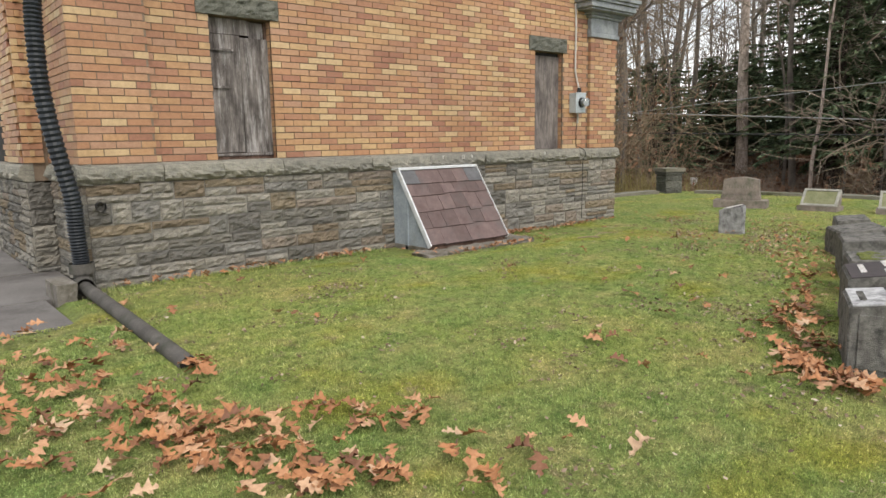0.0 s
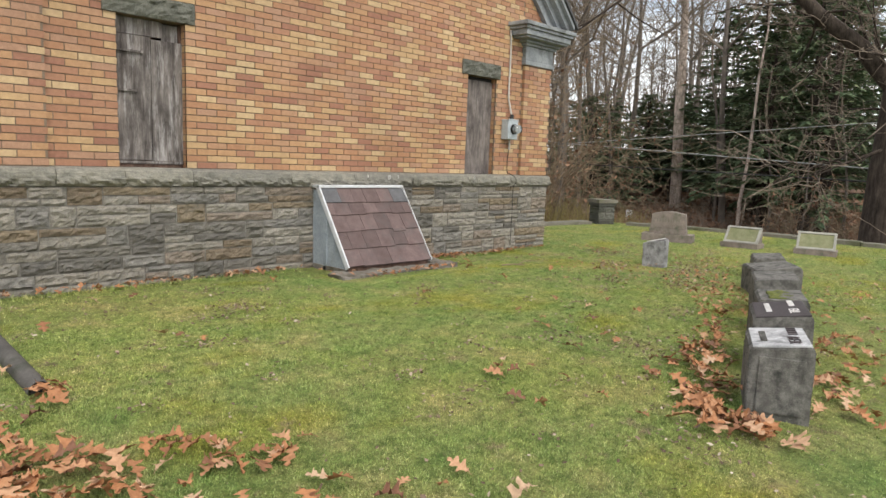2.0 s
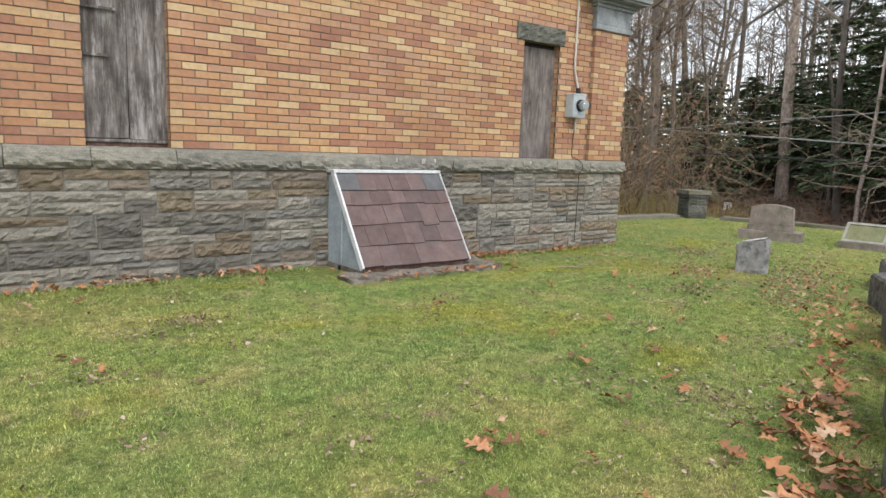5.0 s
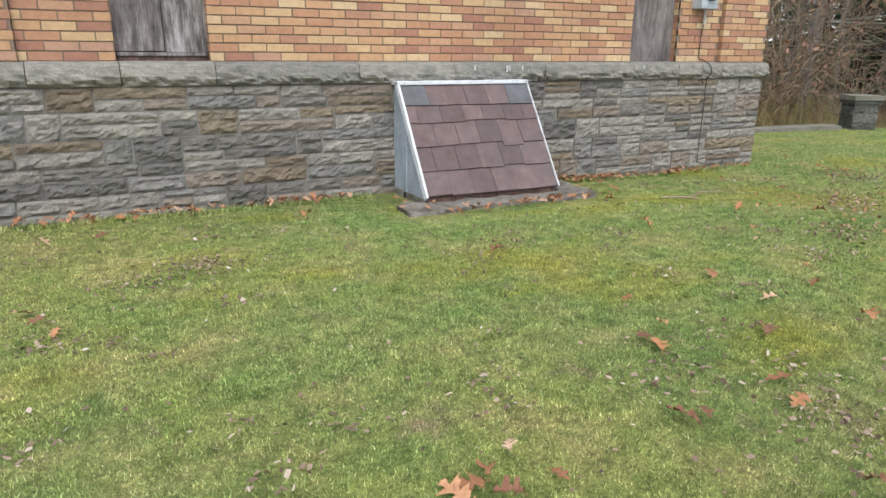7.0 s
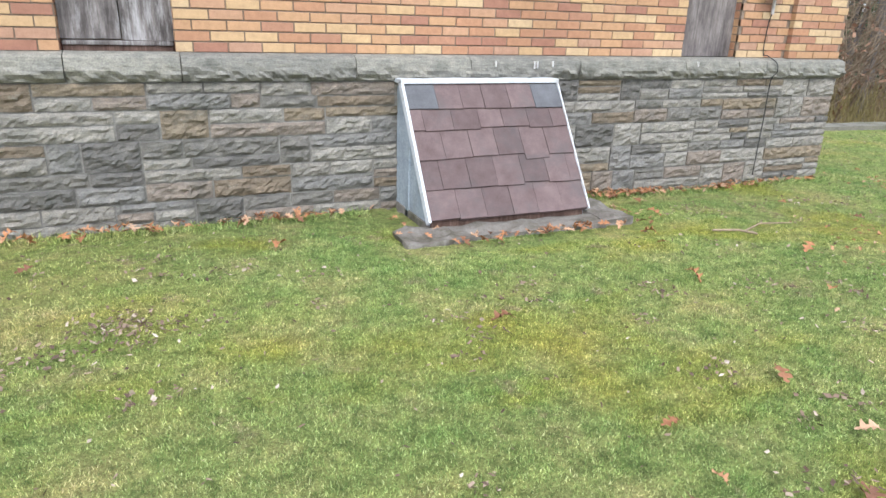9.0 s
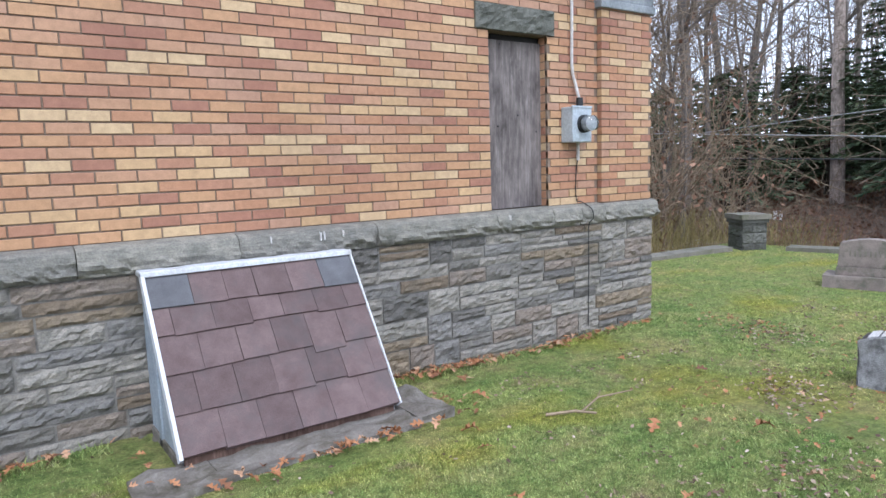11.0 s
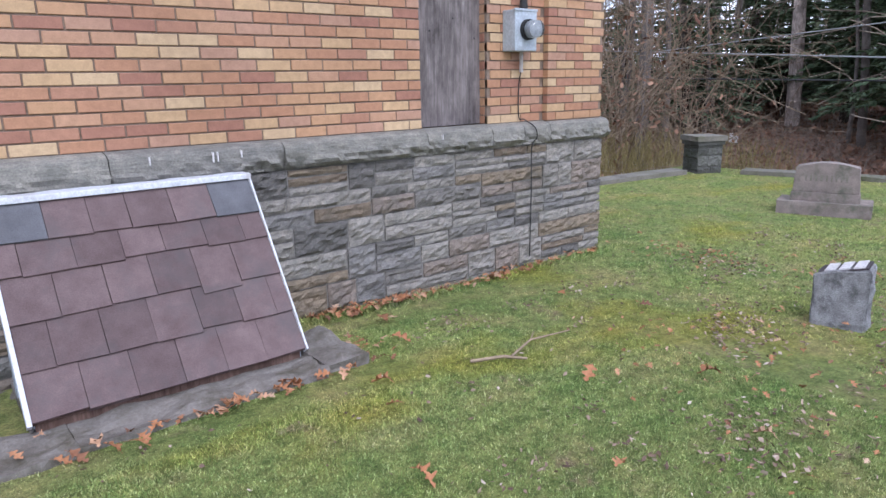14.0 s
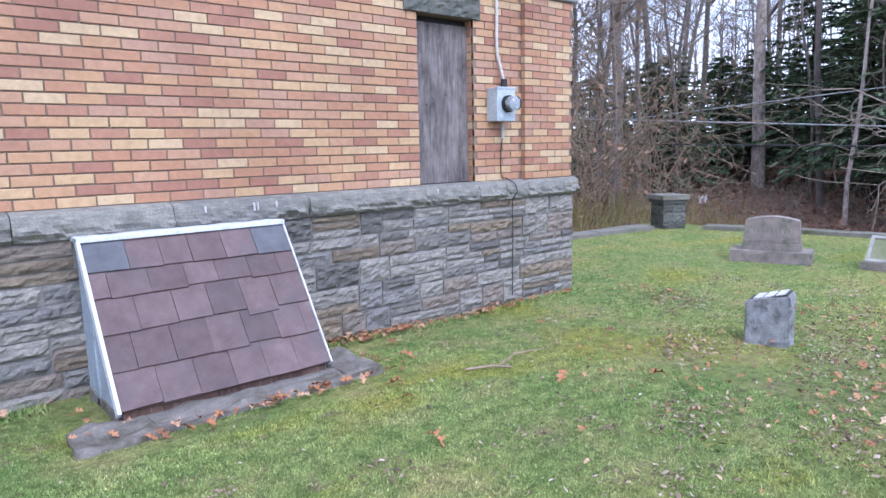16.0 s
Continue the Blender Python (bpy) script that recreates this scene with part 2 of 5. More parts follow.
granite = mottled("granite", (0.085, 0.081, 0.074), (0.24, 0.23, 0.212), 17, 130, 0.88, 0.9, 0.010, (0.045, 0.046, 0.042), 11.0)
granite_rough = mottled("rough_granite", (0.20, 0.20, 0.20), (0.40, 0.40, 0.405), 12, 110, 0.9, 0.9, 0.015, (0.10, 0.10, 0.10), 9.0)
lintel_stone = mottled("lintel_stone", (0.105, 0.107, 0.09), (0.18, 0.18, 0.152), 8, 70, 0.9, 0.8, 0.014, (0.07, 0.073, 0.058), 5.0)
granite_pale = mottled("pale_granite", (0.26, 0.26, 0.265), (0.56, 0.56, 0.575), 13, 150, 0.8, 0.4, 0.005, (0.13, 0.13, 0.135), 9.0)
granite_dark = mottled("dark_granite", (0.040, 0.031, 0.033), (0.062, 0.05, 0.052), 8, 160, 0.5, 0.2, 0.002)
granite_warm = mottled("pink_grey_granite", (0.185, 0.155, 0.136), (0.30, 0.25, 0.22), 7, 120, 0.88, 0.5, 0.006, (0.115, 0.115, 0.085), 5.0)
marble_rim = mottled("pale_rim", (0.25, 0.245, 0.215), (0.38, 0.37, 0.33), 8, 120, 0.8, 0.3, 0.003)
moss_face = mottled("mossy_face", (0.16, 0.17, 0.085), (0.25, 0.25, 0.15), 9, 90, 0.95, 0.5, 0.006)
moss_top = mottled("moss", (0.10, 0.12, 0.03), (0.20, 0.22, 0.055), 16, 120, 0.95, 0.9, 0.015, (0.08, 0.08, 0.06), 14.0)
pillar_stone = mottled("dark_pillar_stone", (0.085, 0.085, 0.075), (0.15, 0.148, 0.13), 6, 60, 0.92, 0.6, 0.012, (0.05, 0.058, 0.035), 3.0, "object")
cap_stone = mottled("cap_stone", (0.15, 0.14, 0.112), (0.235, 0.22, 0.18), 5, 60, 0.92, 0.5, 0.01, (0.085, 0.09, 0.045), 2.5)
asphalt = mottled("asphalt", (0.085, 0.086, 0.09), (0.15, 0.15, 0.157), 0.8, 40, 0.3, 0.4, 0.006, (0.05, 0.05, 0.053), 0.7, None, 0.5)
litter = mottled("leaf_litter", (0.16, 0.098, 0.066), (0.34, 0.205, 0.135), 3, 30, 0.95, 0.8, 0.04, (0.045, 0.05, 0.025), 0.5)
bark = wood_material("bark", (0.028, 0.022, 0.018), (0.082, 0.066, 0.054), (0.17, 0.142, 0.118), (7, 7, 0.9), 1.0)
bark_pale = wood_material("pale_bark", (0.36, 0.29, 0.25), (0.58, 0.49, 0.43), (0.72, 0.63, 0.57), (5, 5, 2.2), 0.7)
bark_grey = mottled("grey_bark", (0.12, 0.102, 0.088), (0.23, 0.197, 0.17), 4, 26, 0.95, 0.6, 0.02)
twig = mottled("twig", (0.16, 0.128, 0.10), (0.29, 0.235, 0.185), 5, 30, 0.95, 0.2, 0.01)
twig_pale = mottled("pale_twig", (0.19, 0.142, 0.092), (0.33, 0.255, 0.17), 5, 30, 0.95, 0.2, 0.01)
needles = leaf_material("needles", [(0.0, (0.07, 0.112, 0.06)), (0.6, (0.14, 0.20, 0.105)), (1.0, (0.22, 0.26, 0.145))], 0.75)
weed = leaf_material("weed", [(0.0, (0.14, 0.12, 0.045)), (0.5, (0.24, 0.20, 0.075)), (1.0, (0.33, 0.28, 0.13))], 0.85)
dead_leaf = leaf_material("dead_leaf", [(0.0, (0.14, 0.075, 0.05)), (0.5, (0.26, 0.145, 0.09)), (1.0, (0.38, 0.24, 0.16))], 0.8)
leaf_bits = leaf_material("leaf_bits", [(0.0, (0.09, 0.06, 0.045)), (0.5, (0.20, 0.14, 0.10)), (0.8, (0.34, 0.26, 0.19)), (1.0, (0.5, 0.43, 0.36))], 0.8)
oak_leaf = leaf_material("oak_leaf", OAK)
metal_box = mottled("galvanised_metal", (0.40, 0.45, 0.48), (0.52, 0.57, 0.60), 9, 60, 0.45, 0.1, 0.002, (0.33, 0.36, 0.38), 8, None, 0.5, 0.2)
conduit_paint = mottled("conduit_paint", (0.45, 0.42, 0.39), (0.6, 0.57, 0.54), 8, 50, 0.6, 0.1, 0.002)
black_metal = mottled("black_metal", (0.015, 0.015, 0.015), (0.035, 0.035, 0.035), 9, 60, 0.5)
wire_grey = mottled("wire_grey", (0.28, 0.29, 0.28), (0.36, 0.37, 0.36), 2, 20, 0.6)
wire_black = mottled("wire_black", (0.035, 0.035, 0.035), (0.06, 0.06, 0.06), 2, 20, 0.6)
sign_white = mottled("sign_white", (0.62, 0.60, 0.58), (0.75, 0.73, 0.72), 9, 50, 0.6, 0.1, 0.002)
sign_red = mottled("sign_red", (0.4, 0.05, 0.04), (0.48, 0.08, 0.06), 9, 50, 0.6, 0.1, 0.002)
roof_slate = mottled("roof_slate", (0.06, 0.06, 0.065), (0.11, 0.11, 0.115), 3, 40, 0.85)
grass_ground, grass_blade = lawn_material("lawn_soil", False), lawn_material("grass_blade", True)
field_grass = mottled("field_grass", (0.10, 0.13, 0.035), (0.19, 0.19, 0.07), 0.4, 6, 0.9, 0.2, 0.02)
glass, gn, gl, gb = material("meter_glass", 0.05, spec=0.5)
gb.inputs["Transmission Weight"].default_value, gb.inputs["Base Color"].default_value = 0.9, (0.85, 0.85, 0.85, 1)


# ---- builders ----
def thing(name, at, label, category, group="", kind="", turn=0.0):
    ob = new(name)
    ob.empty_display_size = 0.1
    ob.matrix_world = pose(*at, 0, 0, turn)
    return tagged(ob, label, category, group, kind)


def part(name, data, mat, parent=None, label="", smooth=False):
    if isinstance(data, bmesh.types.BMesh):
        mesh = bpy.data.meshes.new(name)
        bmesh.ops.recalc_face_normals(data, faces=data.faces)
        data.to_mesh(mesh)
        data.free()
    else:
        mesh = data
    if not mesh.materials:
        mesh.materials.append(mat)
    if smooth:
        mesh.shade_smooth()
    ob = new(name, mesh)
    if parent:
        ob.parent = parent
    return tagged(ob, label)


def pydata(name, verts, faces):
    mesh = bpy.data.meshes.new(name)
    mesh.from_pydata([tuple(v) for v in verts], [], faces)
    mesh.update()
    return mesh


def soup(name, verts, n):
    """A mesh of many separate n-sided faces: verts is an array (faces, n, 3)."""
    verts = np.asarray(verts, dtype=np.float32)
    count = len(verts)
    mesh = bpy.data.meshes.new(name)
    mesh.vertices.add(count * n)
    mesh.vertices.foreach_set("co", verts.reshape(-1))
    mesh.loops.add(count * n)
    mesh.loops.foreach_set("vertex_index", np.arange(count * n, dtype=np.int32))
    mesh.polygons.add(count)
    mesh.polygons.foreach_set("loop_start", np.arange(0, count * n, n, dtype=np.int32))
    mesh.polygons.foreach_set("loop_total", np.full(count, n, dtype=np.int32))
    mesh.update()
    mesh.validate()
    return mesh


def block(x0, x1, y0, y1, z0, z1, bevel=0.0, bm=None):
    own = bm is None
    bm = bmesh.new() if own else bm
    v = [bm.verts.new((x, y, z)) for z in (z0, z1) for y in (y0, y1) for x in (x0, x1)]
    for f in ((0, 2, 3, 1), (4, 5, 7, 6), (0, 1, 5, 4), (2, 6, 7, 3), (0, 4, 6, 2), (1, 3, 7, 5)):
        bm.faces.new([v[i] for i in f])
    if bevel and own:
        bmesh.ops.bevel(bm, geom=bm.edges[:], offset=bevel, segments=2, affect="EDGES", profile=0.6)
    return bm


def roughen(bm, cuts, amount, scale=8.0, seed=0.0):
    """Cuts a block finer and wears its faces unevenly."""
    bmesh.ops.subdivide_edges(bm, edges=bm.edges[:], cuts=cuts, use_grid_fill=True)
    bm.normal_update()
    for v in bm.verts:
        v.co += v.normal * amount * noise.fractal(v.co * scale + Vector((seed, seed * 1.7, 0)), 0.9, 2.1, 4)
    return bm


def prism(outline, y0, y1, bevel=0.0):
    """An outline of (x, z) pushed from y0 to y1."""
    bm = bmesh.new()
    a = [bm.verts.new((x, y0, z)) for x, z in outline]
    b = [bm.verts.new((x, y1, z)) for x, z in outline]
    bm.faces.new(a), bm.faces.new(b[::-1])
    for i in range(len(a)):
        j = (i + 1) % len(a)
        bm.faces.new((a[i], b[i], b[j], a[j]))
    if bevel:
        bmesh.ops.bevel(bm, geom=bm.edges[:], offset=bevel, segments=2, affect="EDGES")
    return bm


def tubes(segments, sides=None):
    """One mesh of tapered round pieces: rows of (x, y, z, x, y, z, radius, radius)."""
    s = np.array(segments, dtype=np.float64)
    out_v, out_f, base = [], [], 0
    k_of = np.where(s[:, 6] > 0.12, 10, np.where(s[:, 6] > 0.03, 6, 3)) if sides is None else np.full(len(s), sides)
    for k in np.unique(k_of):
        g = s[k_of == k]
        d = g[:, 3:6] - g[:, :3]
        d /= np.linalg.norm(d, axis=1, keepdims=True) + 1e-9
        ref = np.where(np.abs(d[:, 2:3]) > 0.9, [[1.0, 0, 0]], [[0, 0, 1.0]])
        u = np.cross(d, ref)
        u /= np.linalg.norm(u, axis=1, keepdims=True) + 1e-9
        w = np.cross(d, u)
        ang = np.arange(k) * 2 * np.pi / k
        ring = u[:, None] * np.cos(ang)[None, :, None] + w[:, None] * np.sin(ang)[None, :, None]
        a = g[:, None, :3] + ring * g[:, None, 6:7]
        b = g[:, None, 3:6] + d[:, None] * g[:, None, 7:8] * 0.3 + ring * g[:, None, 7:8]
        v = np.concatenate([a, b], 1).reshape(-1, 3)
        i = np.arange(len(g))[:, None] * 2 * k + base
        j = np.arange(k)[None]
        f = np.stack([i + j, i + (j + 1) % k, i + k + (j + 1) % k, i + k + j], -1).reshape(-1, 4)
        out_v.append(v), out_f.append(f)
        base += len(v)
    v, f = np.concatenate(out_v), np.concatenate(out_f).astype(np.int32)
    mesh = bpy.data.meshes.new("tubes")
    mesh.vertices.add(len(v))
    mesh.vertices.foreach_set("co", v.astype(np.float32).reshape(-1))
    mesh.loops.add(f.size)
    mesh.loops.foreach_set("vertex_index", f.reshape(-1))
    mesh.polygons.add(len(f))
    mesh.polygons.foreach_set("loop_start", np.arange(0, f.size, 4, dtype=np.int32))
    mesh.polygons.foreach_set("loop_total", np.full(len(f), 4, dtype=np.int32))
    mesh.update()
    mesh.shade_smooth()
    return mesh


def hose(name, points, radius, mat, parent, label="", rings=0.0, steps=8, round_=True):
    """A bent round tube along points; rings: the height of its ribs."""
    pts = [Vector(p) for p in points]
    path = []
    for i in range(len(pts) - 1):
        p0, p1, p2, p3 = pts[max(i - 1, 0)], pts[i], pts[i + 1], pts[min(i + 2, len(pts) - 1)]
        for k in range(steps):
            t = k / steps
            path.append(0.5 * ((2 * p1) + (p2 - p0) * t + (2 * p0 - 5 * p1 + 4 * p2 - p3) * t * t + (3 * p1 - p0 - 3 * p2 + p3) * t ** 3))
    path.append(pts[-1])
    sides, verts, faces = 14, [], []
    for i, p in enumerate(path):
        d = (path[min(i + 1, len(path) - 1)] - path[max(i - 1, 0)]).normalized()
        u = d.cross(Vector((0, 0, 1)) if abs(d.z) < 0.9 else Vector((1, 0, 0))).normalized()
        w = d.cross(u)
        r = radius + (rings if i % 2 else 0)
        verts += [p + (u * math.cos(a) + w * math.sin(a)) * r for a in (2 * math.pi * j / sides for j in range(sides))]
    for i in range(len(path) - 1):
        faces += [(i * sides + j, i * sides + (j + 1) % sides, (i + 1) * sides + (j + 1) % sides, (i + 1) * sides + j) for j in range(sides)]
    return part(name, pydata(name, verts, faces), mat, parent, label, round_)


def rock_face(w, h, depth, seed, relief=0.014, cell=0.024):
    """A split-faced stone: x 0..w, z 0..h, its face near y = 0 and bulging towards -y, its sides going back by depth."""
    nx, nz = max(2, round(w / cell)), max(2, round(h / (cell * 0.8)))
    rng = random.Random(seed)
    off = Vector((rng.uniform(0, 90), rng.uniform(0, 90), rng.uniform(0, 90)))
    skew = rng.uniform(-0.004, 0.004)
    verts, faces, rim = [], [], []
    for j in range(nz + 1):
        for i in range(nx + 1):
            x, z = w * i / nx, h * j / nz
            edge = min(i, nx - i, j * 1.0, nz - j)
            bulge = 0.0 if edge == 0 else relief * (0.6 + 1.5 * noise.fractal(Vector((x * 11, 0, z * 24)) + off, 0.8, 2.1, 4))
            jx = 0 if i in (0, nx) else rng.uniform(-0.25, 0.25) * w / nx
            jz = (rng.uniform(-0.003, 0.003) if 0 < i < nx else skew) if j in (0, nz) else rng.uniform(-0.25, 0.25) * h / nz
            verts.append((x + jx, -max(bulge, -0.004), z + jz))
    for j in range(nz):
        for i in range(nx):
            a = j * (nx + 1) + i
            faces.append((a, a + 1, a + nx + 2, a + nx + 1))
    rim = [i for i in range(nx + 1)] + [(j + 1) * (nx + 1) - 1 for j in range(1, nz + 1)] + [nz * (nx + 1) + i for i in range(nx - 1, -1, -1)] + [j * (nx + 1) for j in range(nz - 1, 0, -1)]
    base = len(verts)
    verts += [(verts[i][0], depth, verts[i][2]) for i in rim]
    for k in range(len(rim)):
        m = (k + 1) % len(rim)
        faces.append((rim[k], base + k, base + m, rim[m]))
    return pydata("stone", verts, faces)


# ---- the lie of the land ----
def smooth(a, b, v):
    t = np.clip((v - a) / (b - a), 0, 1)
    return t * t * (3 - 2 * t)


def land(x, y):
    """Height of the ground: the lawn's plateau, the bank down to the road, and the wooded rise beyond."""
    x, y = np.asarray(x, dtype=float), np.asarray(y, dtype=float)
    lawn = 0.24 - 0.028 * np.clip(x - 6, 0, 3.6) - 0.06 * np.clip(3.8 - y, 0, 6) - 0.05 * smooth(6.0, 6.9, y) * smooth(9.4, 7.5, x)
    far = smooth(9.5, 13.0, x)
    lawn = lawn * (1 - far) + far * (0.13 - 0.03 * smooth(4.5, 2.0, y))
    lawn = lawn - 0.045 * smooth(5.45, 5.95, y) * smooth(4.2, 4.9, x) * smooth(7.2, 6.5, x) * smooth(6.9, 6.0, y)
    lawn = lawn + 0.008 * np.sin(x * 1.3 + 0.4) * np.sin(y * 1.1 + 1.0)
    lawn = lawn - 0.12 * np.maximum((x < 1.48) * smooth(5.55, 5.85, y), (x < 1.86) * smooth(6.55, 6.8, y))
    edge_x = 15.55 + 0.05 * (7 - y) * (y < 7)
    south = y - (0.30 * (x - 15.8) + 2.9)
    road = -0.85
    out = smooth(0.0, 0.5, x - edge_x) + 0 * y
    out = np.maximum(out, smooth(0.1, 0.9, y - 9.6) * (x > 9.8))
    bank = smooth(0.05, -1.1, south)
    low = np.maximum(out, bank)
    beyond = road + 0.25 * smooth(23.0, 31.0, x) + 0.06 * np.clip(x - 30, 0, 60)
    beyond = np.where(y < 4, beyond * smooth(0, 4, y) + (road + 0.02 * np.clip(x - 30, 0, 200)) * (1 - smooth(0, 4, y)), beyond)
    weeds = smooth(9.9, 12.0, y) * smooth(21.0, 16.0, x)
    beyond = beyond * (1 - weeds) + weeds * -0.35
    return lawn * (1 - low) + beyond * low


def ground_z(x, y):
    return float(land(x, y))


xs = np.concatenate([[-400, -200, -100, -50, -25, -14], np.arange(-8, 26, 0.25), np.arange(26, 60, 1.5), [65, 75, 90, 120, 200, 400]])
ys = np.concatenate([[-400, -200, -100, -50, -30, -20], np.arange(-14, 18, 0.25), np.arange(18, 60, 1.5), [65, 75, 90, 120, 200, 400]])
gx, gy = np.meshgrid(xs, ys)
gz = land(gx, gy)
nxs = len(xs)
quads = [(j * nxs + i, j * nxs + i + 1, (j + 1) * nxs + i + 1, (j + 1) * nxs + i) for j in range(len(ys) - 1) for i in range(nxs - 1)]
ground_mesh = pydata("ground", np.stack([gx, gy, gz], -1).reshape(-1, 3), quads)
for mm in (grass_ground, litter, asphalt, field_grass):
    ground_mesh.materials.append(mm)
kinds = []
for j in range(len(ys) - 1):
    for i in range(nxs - 1):
        x, y = (xs[i] + xs[i + 1]) / 2, (ys[j] + ys[j + 1]) / 2
        bank_side = y - (0.30 * (x - 15.8) + 2.9)
        if x > 15.7 and y > 3.5 and y > 0.0 * x and x < 22.5 and y < 60:
            kinds.append(2 if 16.9 < x else 1)
        elif x > 22 and y > 0.19 * x:
            kinds.append(1)
        elif bank_side < -1.0:
            kinds.append(3 if x > 42 or y < -45 else 2)
        elif y > 9.85 and x > 9.8:
            kinds.append(1)
        else:
            kinds.append(0)
ground_mesh.polygons.foreach_set("material_index", kinds)
ground_mesh.shade_smooth()
tagged(new("ground", ground_mesh), "green lawn falling to a road and wooded ground", "ground", kind="structure")

# ---- the chapel ----
BELT, COURSE, PITCH = 1.295, 0.0656, 0.2125
LEFT, RIGHT = 1.80, 9.588
MID = (LEFT + RIGHT) / 2
WIN = ((3.045, 3.685), (7.715, 8.33))
LINTEL = ((0.12, 0.09), (0.13, 0.065))
WTOP = BELT + 21 * COURSE


def gable(x):
    return 7.54 - abs(x - MID)


wall_bm = bmesh.new()
edges_x = [LEFT + 0.005, WIN[0][0], WIN[0][1], WIN[1][0], WIN[1][1], RIGHT - 0.005]
for a, b, open_ in zip(edges_x, edges_x[1:], (0, 1, 0, 1, 0)):
    if open_:
        block(a, b, 7.008, 7.30, WTOP, 3.45, bm=wall_bm)
        block(a, b, 7.2, 7.30, 1.0, WTOP, bm=wall_bm)
    else:
        block(a, b, 7.008, 7.30, 1.0, 3.45, bm=wall_bm)
top = prism([(LEFT + 0.005, 3.45), (RIGHT - 0.005, 3.45), (RIGHT - 0.005, 3.60), (MID, 7.48), (LEFT + 0.005, 3.60)], 7.008, 7.30)
tmp = bpy.data.meshes.new("gable")
top.to_mesh(tmp)
top.free()
wall_bm.from_mesh(tmp)
wall_south = part("wall_south", wall_bm, mortar)
tagged(wall_south, "orange and buff brick gable wall of a chapel", "wall", kind="structure")

rng = random.Random(4)
brick_meshes = {}


def brick_mesh(w):
    key = round(w, 3)
    if key not in brick_meshes:
        h, c, d = COURSE - 0.0095, 0.0025, 0.03
        v = [(0, c, 0), (key, c, 0), (key, c, h), (0, c, h), (c, 0, c), (key - c, 0, c), (key - c, 0, h - c), (c, 0, h - c), (0, d, 0), (key, d, 0), (key, d, h), (0, d, h)]
        f = [(4, 5, 6, 7)] + [(i, (i + 1) % 4, 4 + (i + 1) % 4, 4 + i) for i in range(4)] + [(8 + i, 8 + (i + 1) % 4, (i + 1) % 4, i) for i in range(4)]
        m = pydata("brick", v, f)
        m.materials.append(brick_piece)
        brick_meshes[key] = m
    return brick_meshes[key]


singles, rest_bricks = [], []


def lay_brick(x0, x1, y, z):
    if x1 - x0 < 0.03:
        return
    dy = rng.uniform(-0.0015, 0.0015)
    target = singles if 3.7 < x0 < 7.8 and z < 2.35 and y == 7.0 else rest_bricks
    target.append((x0, x1 - x0, y + dy, z + rng.uniform(-0.001, 0.001)))


def cut(x0, x1, z):
    """The stretches of a brick that no opening or lintel takes."""
    out = [(x0, x1)]
    for k, (a, b) in enumerate(WIN):
        la, lb = (a, b) if z < WTOP - 0.02 else (a - LINTEL[k][0], b + LINTEL[k][1]) if z < WTOP + 2.9 * COURSE else (0, 0)
        out = [q for p in out for q in ((p[0], min(p[1], la)), (max(p[0], lb), p[1])) if q[1] - q[0] > 0.02] if lb else out
    return out


for k in range(72):
    z = BELT + 0.005 + k * COURSE
    for a, b, y in ((LEFT, 2.455, 6.95), (2.455, 8.92, 7.0), (8.92, RIGHT, 6.95)):
        if y < 7 and z > 3.52:
            y = 7.0
        x = (WIN[0][1] if y == 7.0 else a) - (0 if k % 2 else PITCH / 2)
        while x > a:
            x -= PITCH
        while x < b:
            x0, x1 = max(x, a + 0.001), min(x + PITCH - 0.0095, b - 0.001)
            if z + COURSE < gable((x0 + x1) / 2) - 0.1 and x1 - x0 > 0.03:
                for p, q in cut(x0, x1, z) if y == 7.0 else [(x0, x1)]:
                    lay_brick(p, q, y, z)
            x += PITCH

# brick corners, jambs and returns
pil = bmesh.new()
for a, b in ((LEFT + 0.005, 2.45), (8.925, RIGHT - 0.005)):
    block(a, b, 6.957, 7.006, 1.05, 3.62, bm=pil)
part("pilaster_backing", pil, mortar, wall_south)


def joined_boxes(name, boxes, mat, parent):
    b = np.array(boxes)
    n = len(b)
    corner = b[:, np.array([(0, 2, 4), (1, 2, 4), (1, 2, 5), (0, 2, 5), (0, 3, 4), (1, 3, 4), (1, 3, 5), (0, 3, 5)])]
    f = np.array([(0, 1, 2, 3), (1, 5, 6, 2), (4, 0, 3, 7), (3, 2, 6, 7), (4, 5, 1, 0)])
    faces = (np.arange(n)[:, None, None] * 8 + f[None]).reshape(-1, 4)
    mesh = pydata(name, corner.reshape(-1, 3), faces.tolist())
    return tagged(part(name, mesh, mat, parent), kind="stuff")


rest_boxes = [(x, x + w, y, y + 0.03 + (0.02 if y < 6.99 else 0), z, z + COURSE - 0.0095) for x, w, y, z in rest_bricks]
for (a, b) in WIN:
    for k in range(21):
        z = BELT + 0.005 + k * COURSE
        for j in range(2):
            w = 0.1 if (k + j) % 2 else 0.06
            y0 = 7.032 if j == 0 else 7.032 + (0.06 if k % 2 else 0.1)
            rest_boxes.append((b - 0.003, b + 0.03, y0, y0 + 0.07, z, z + COURSE - 0.0095))
            rest_boxes.append((a - 0.03, a + 0.003, y0, y0 + 0.07, z, z + COURSE - 0.0095))
joined_boxes("brickwork", rest_boxes, brick_rest, wall_south)

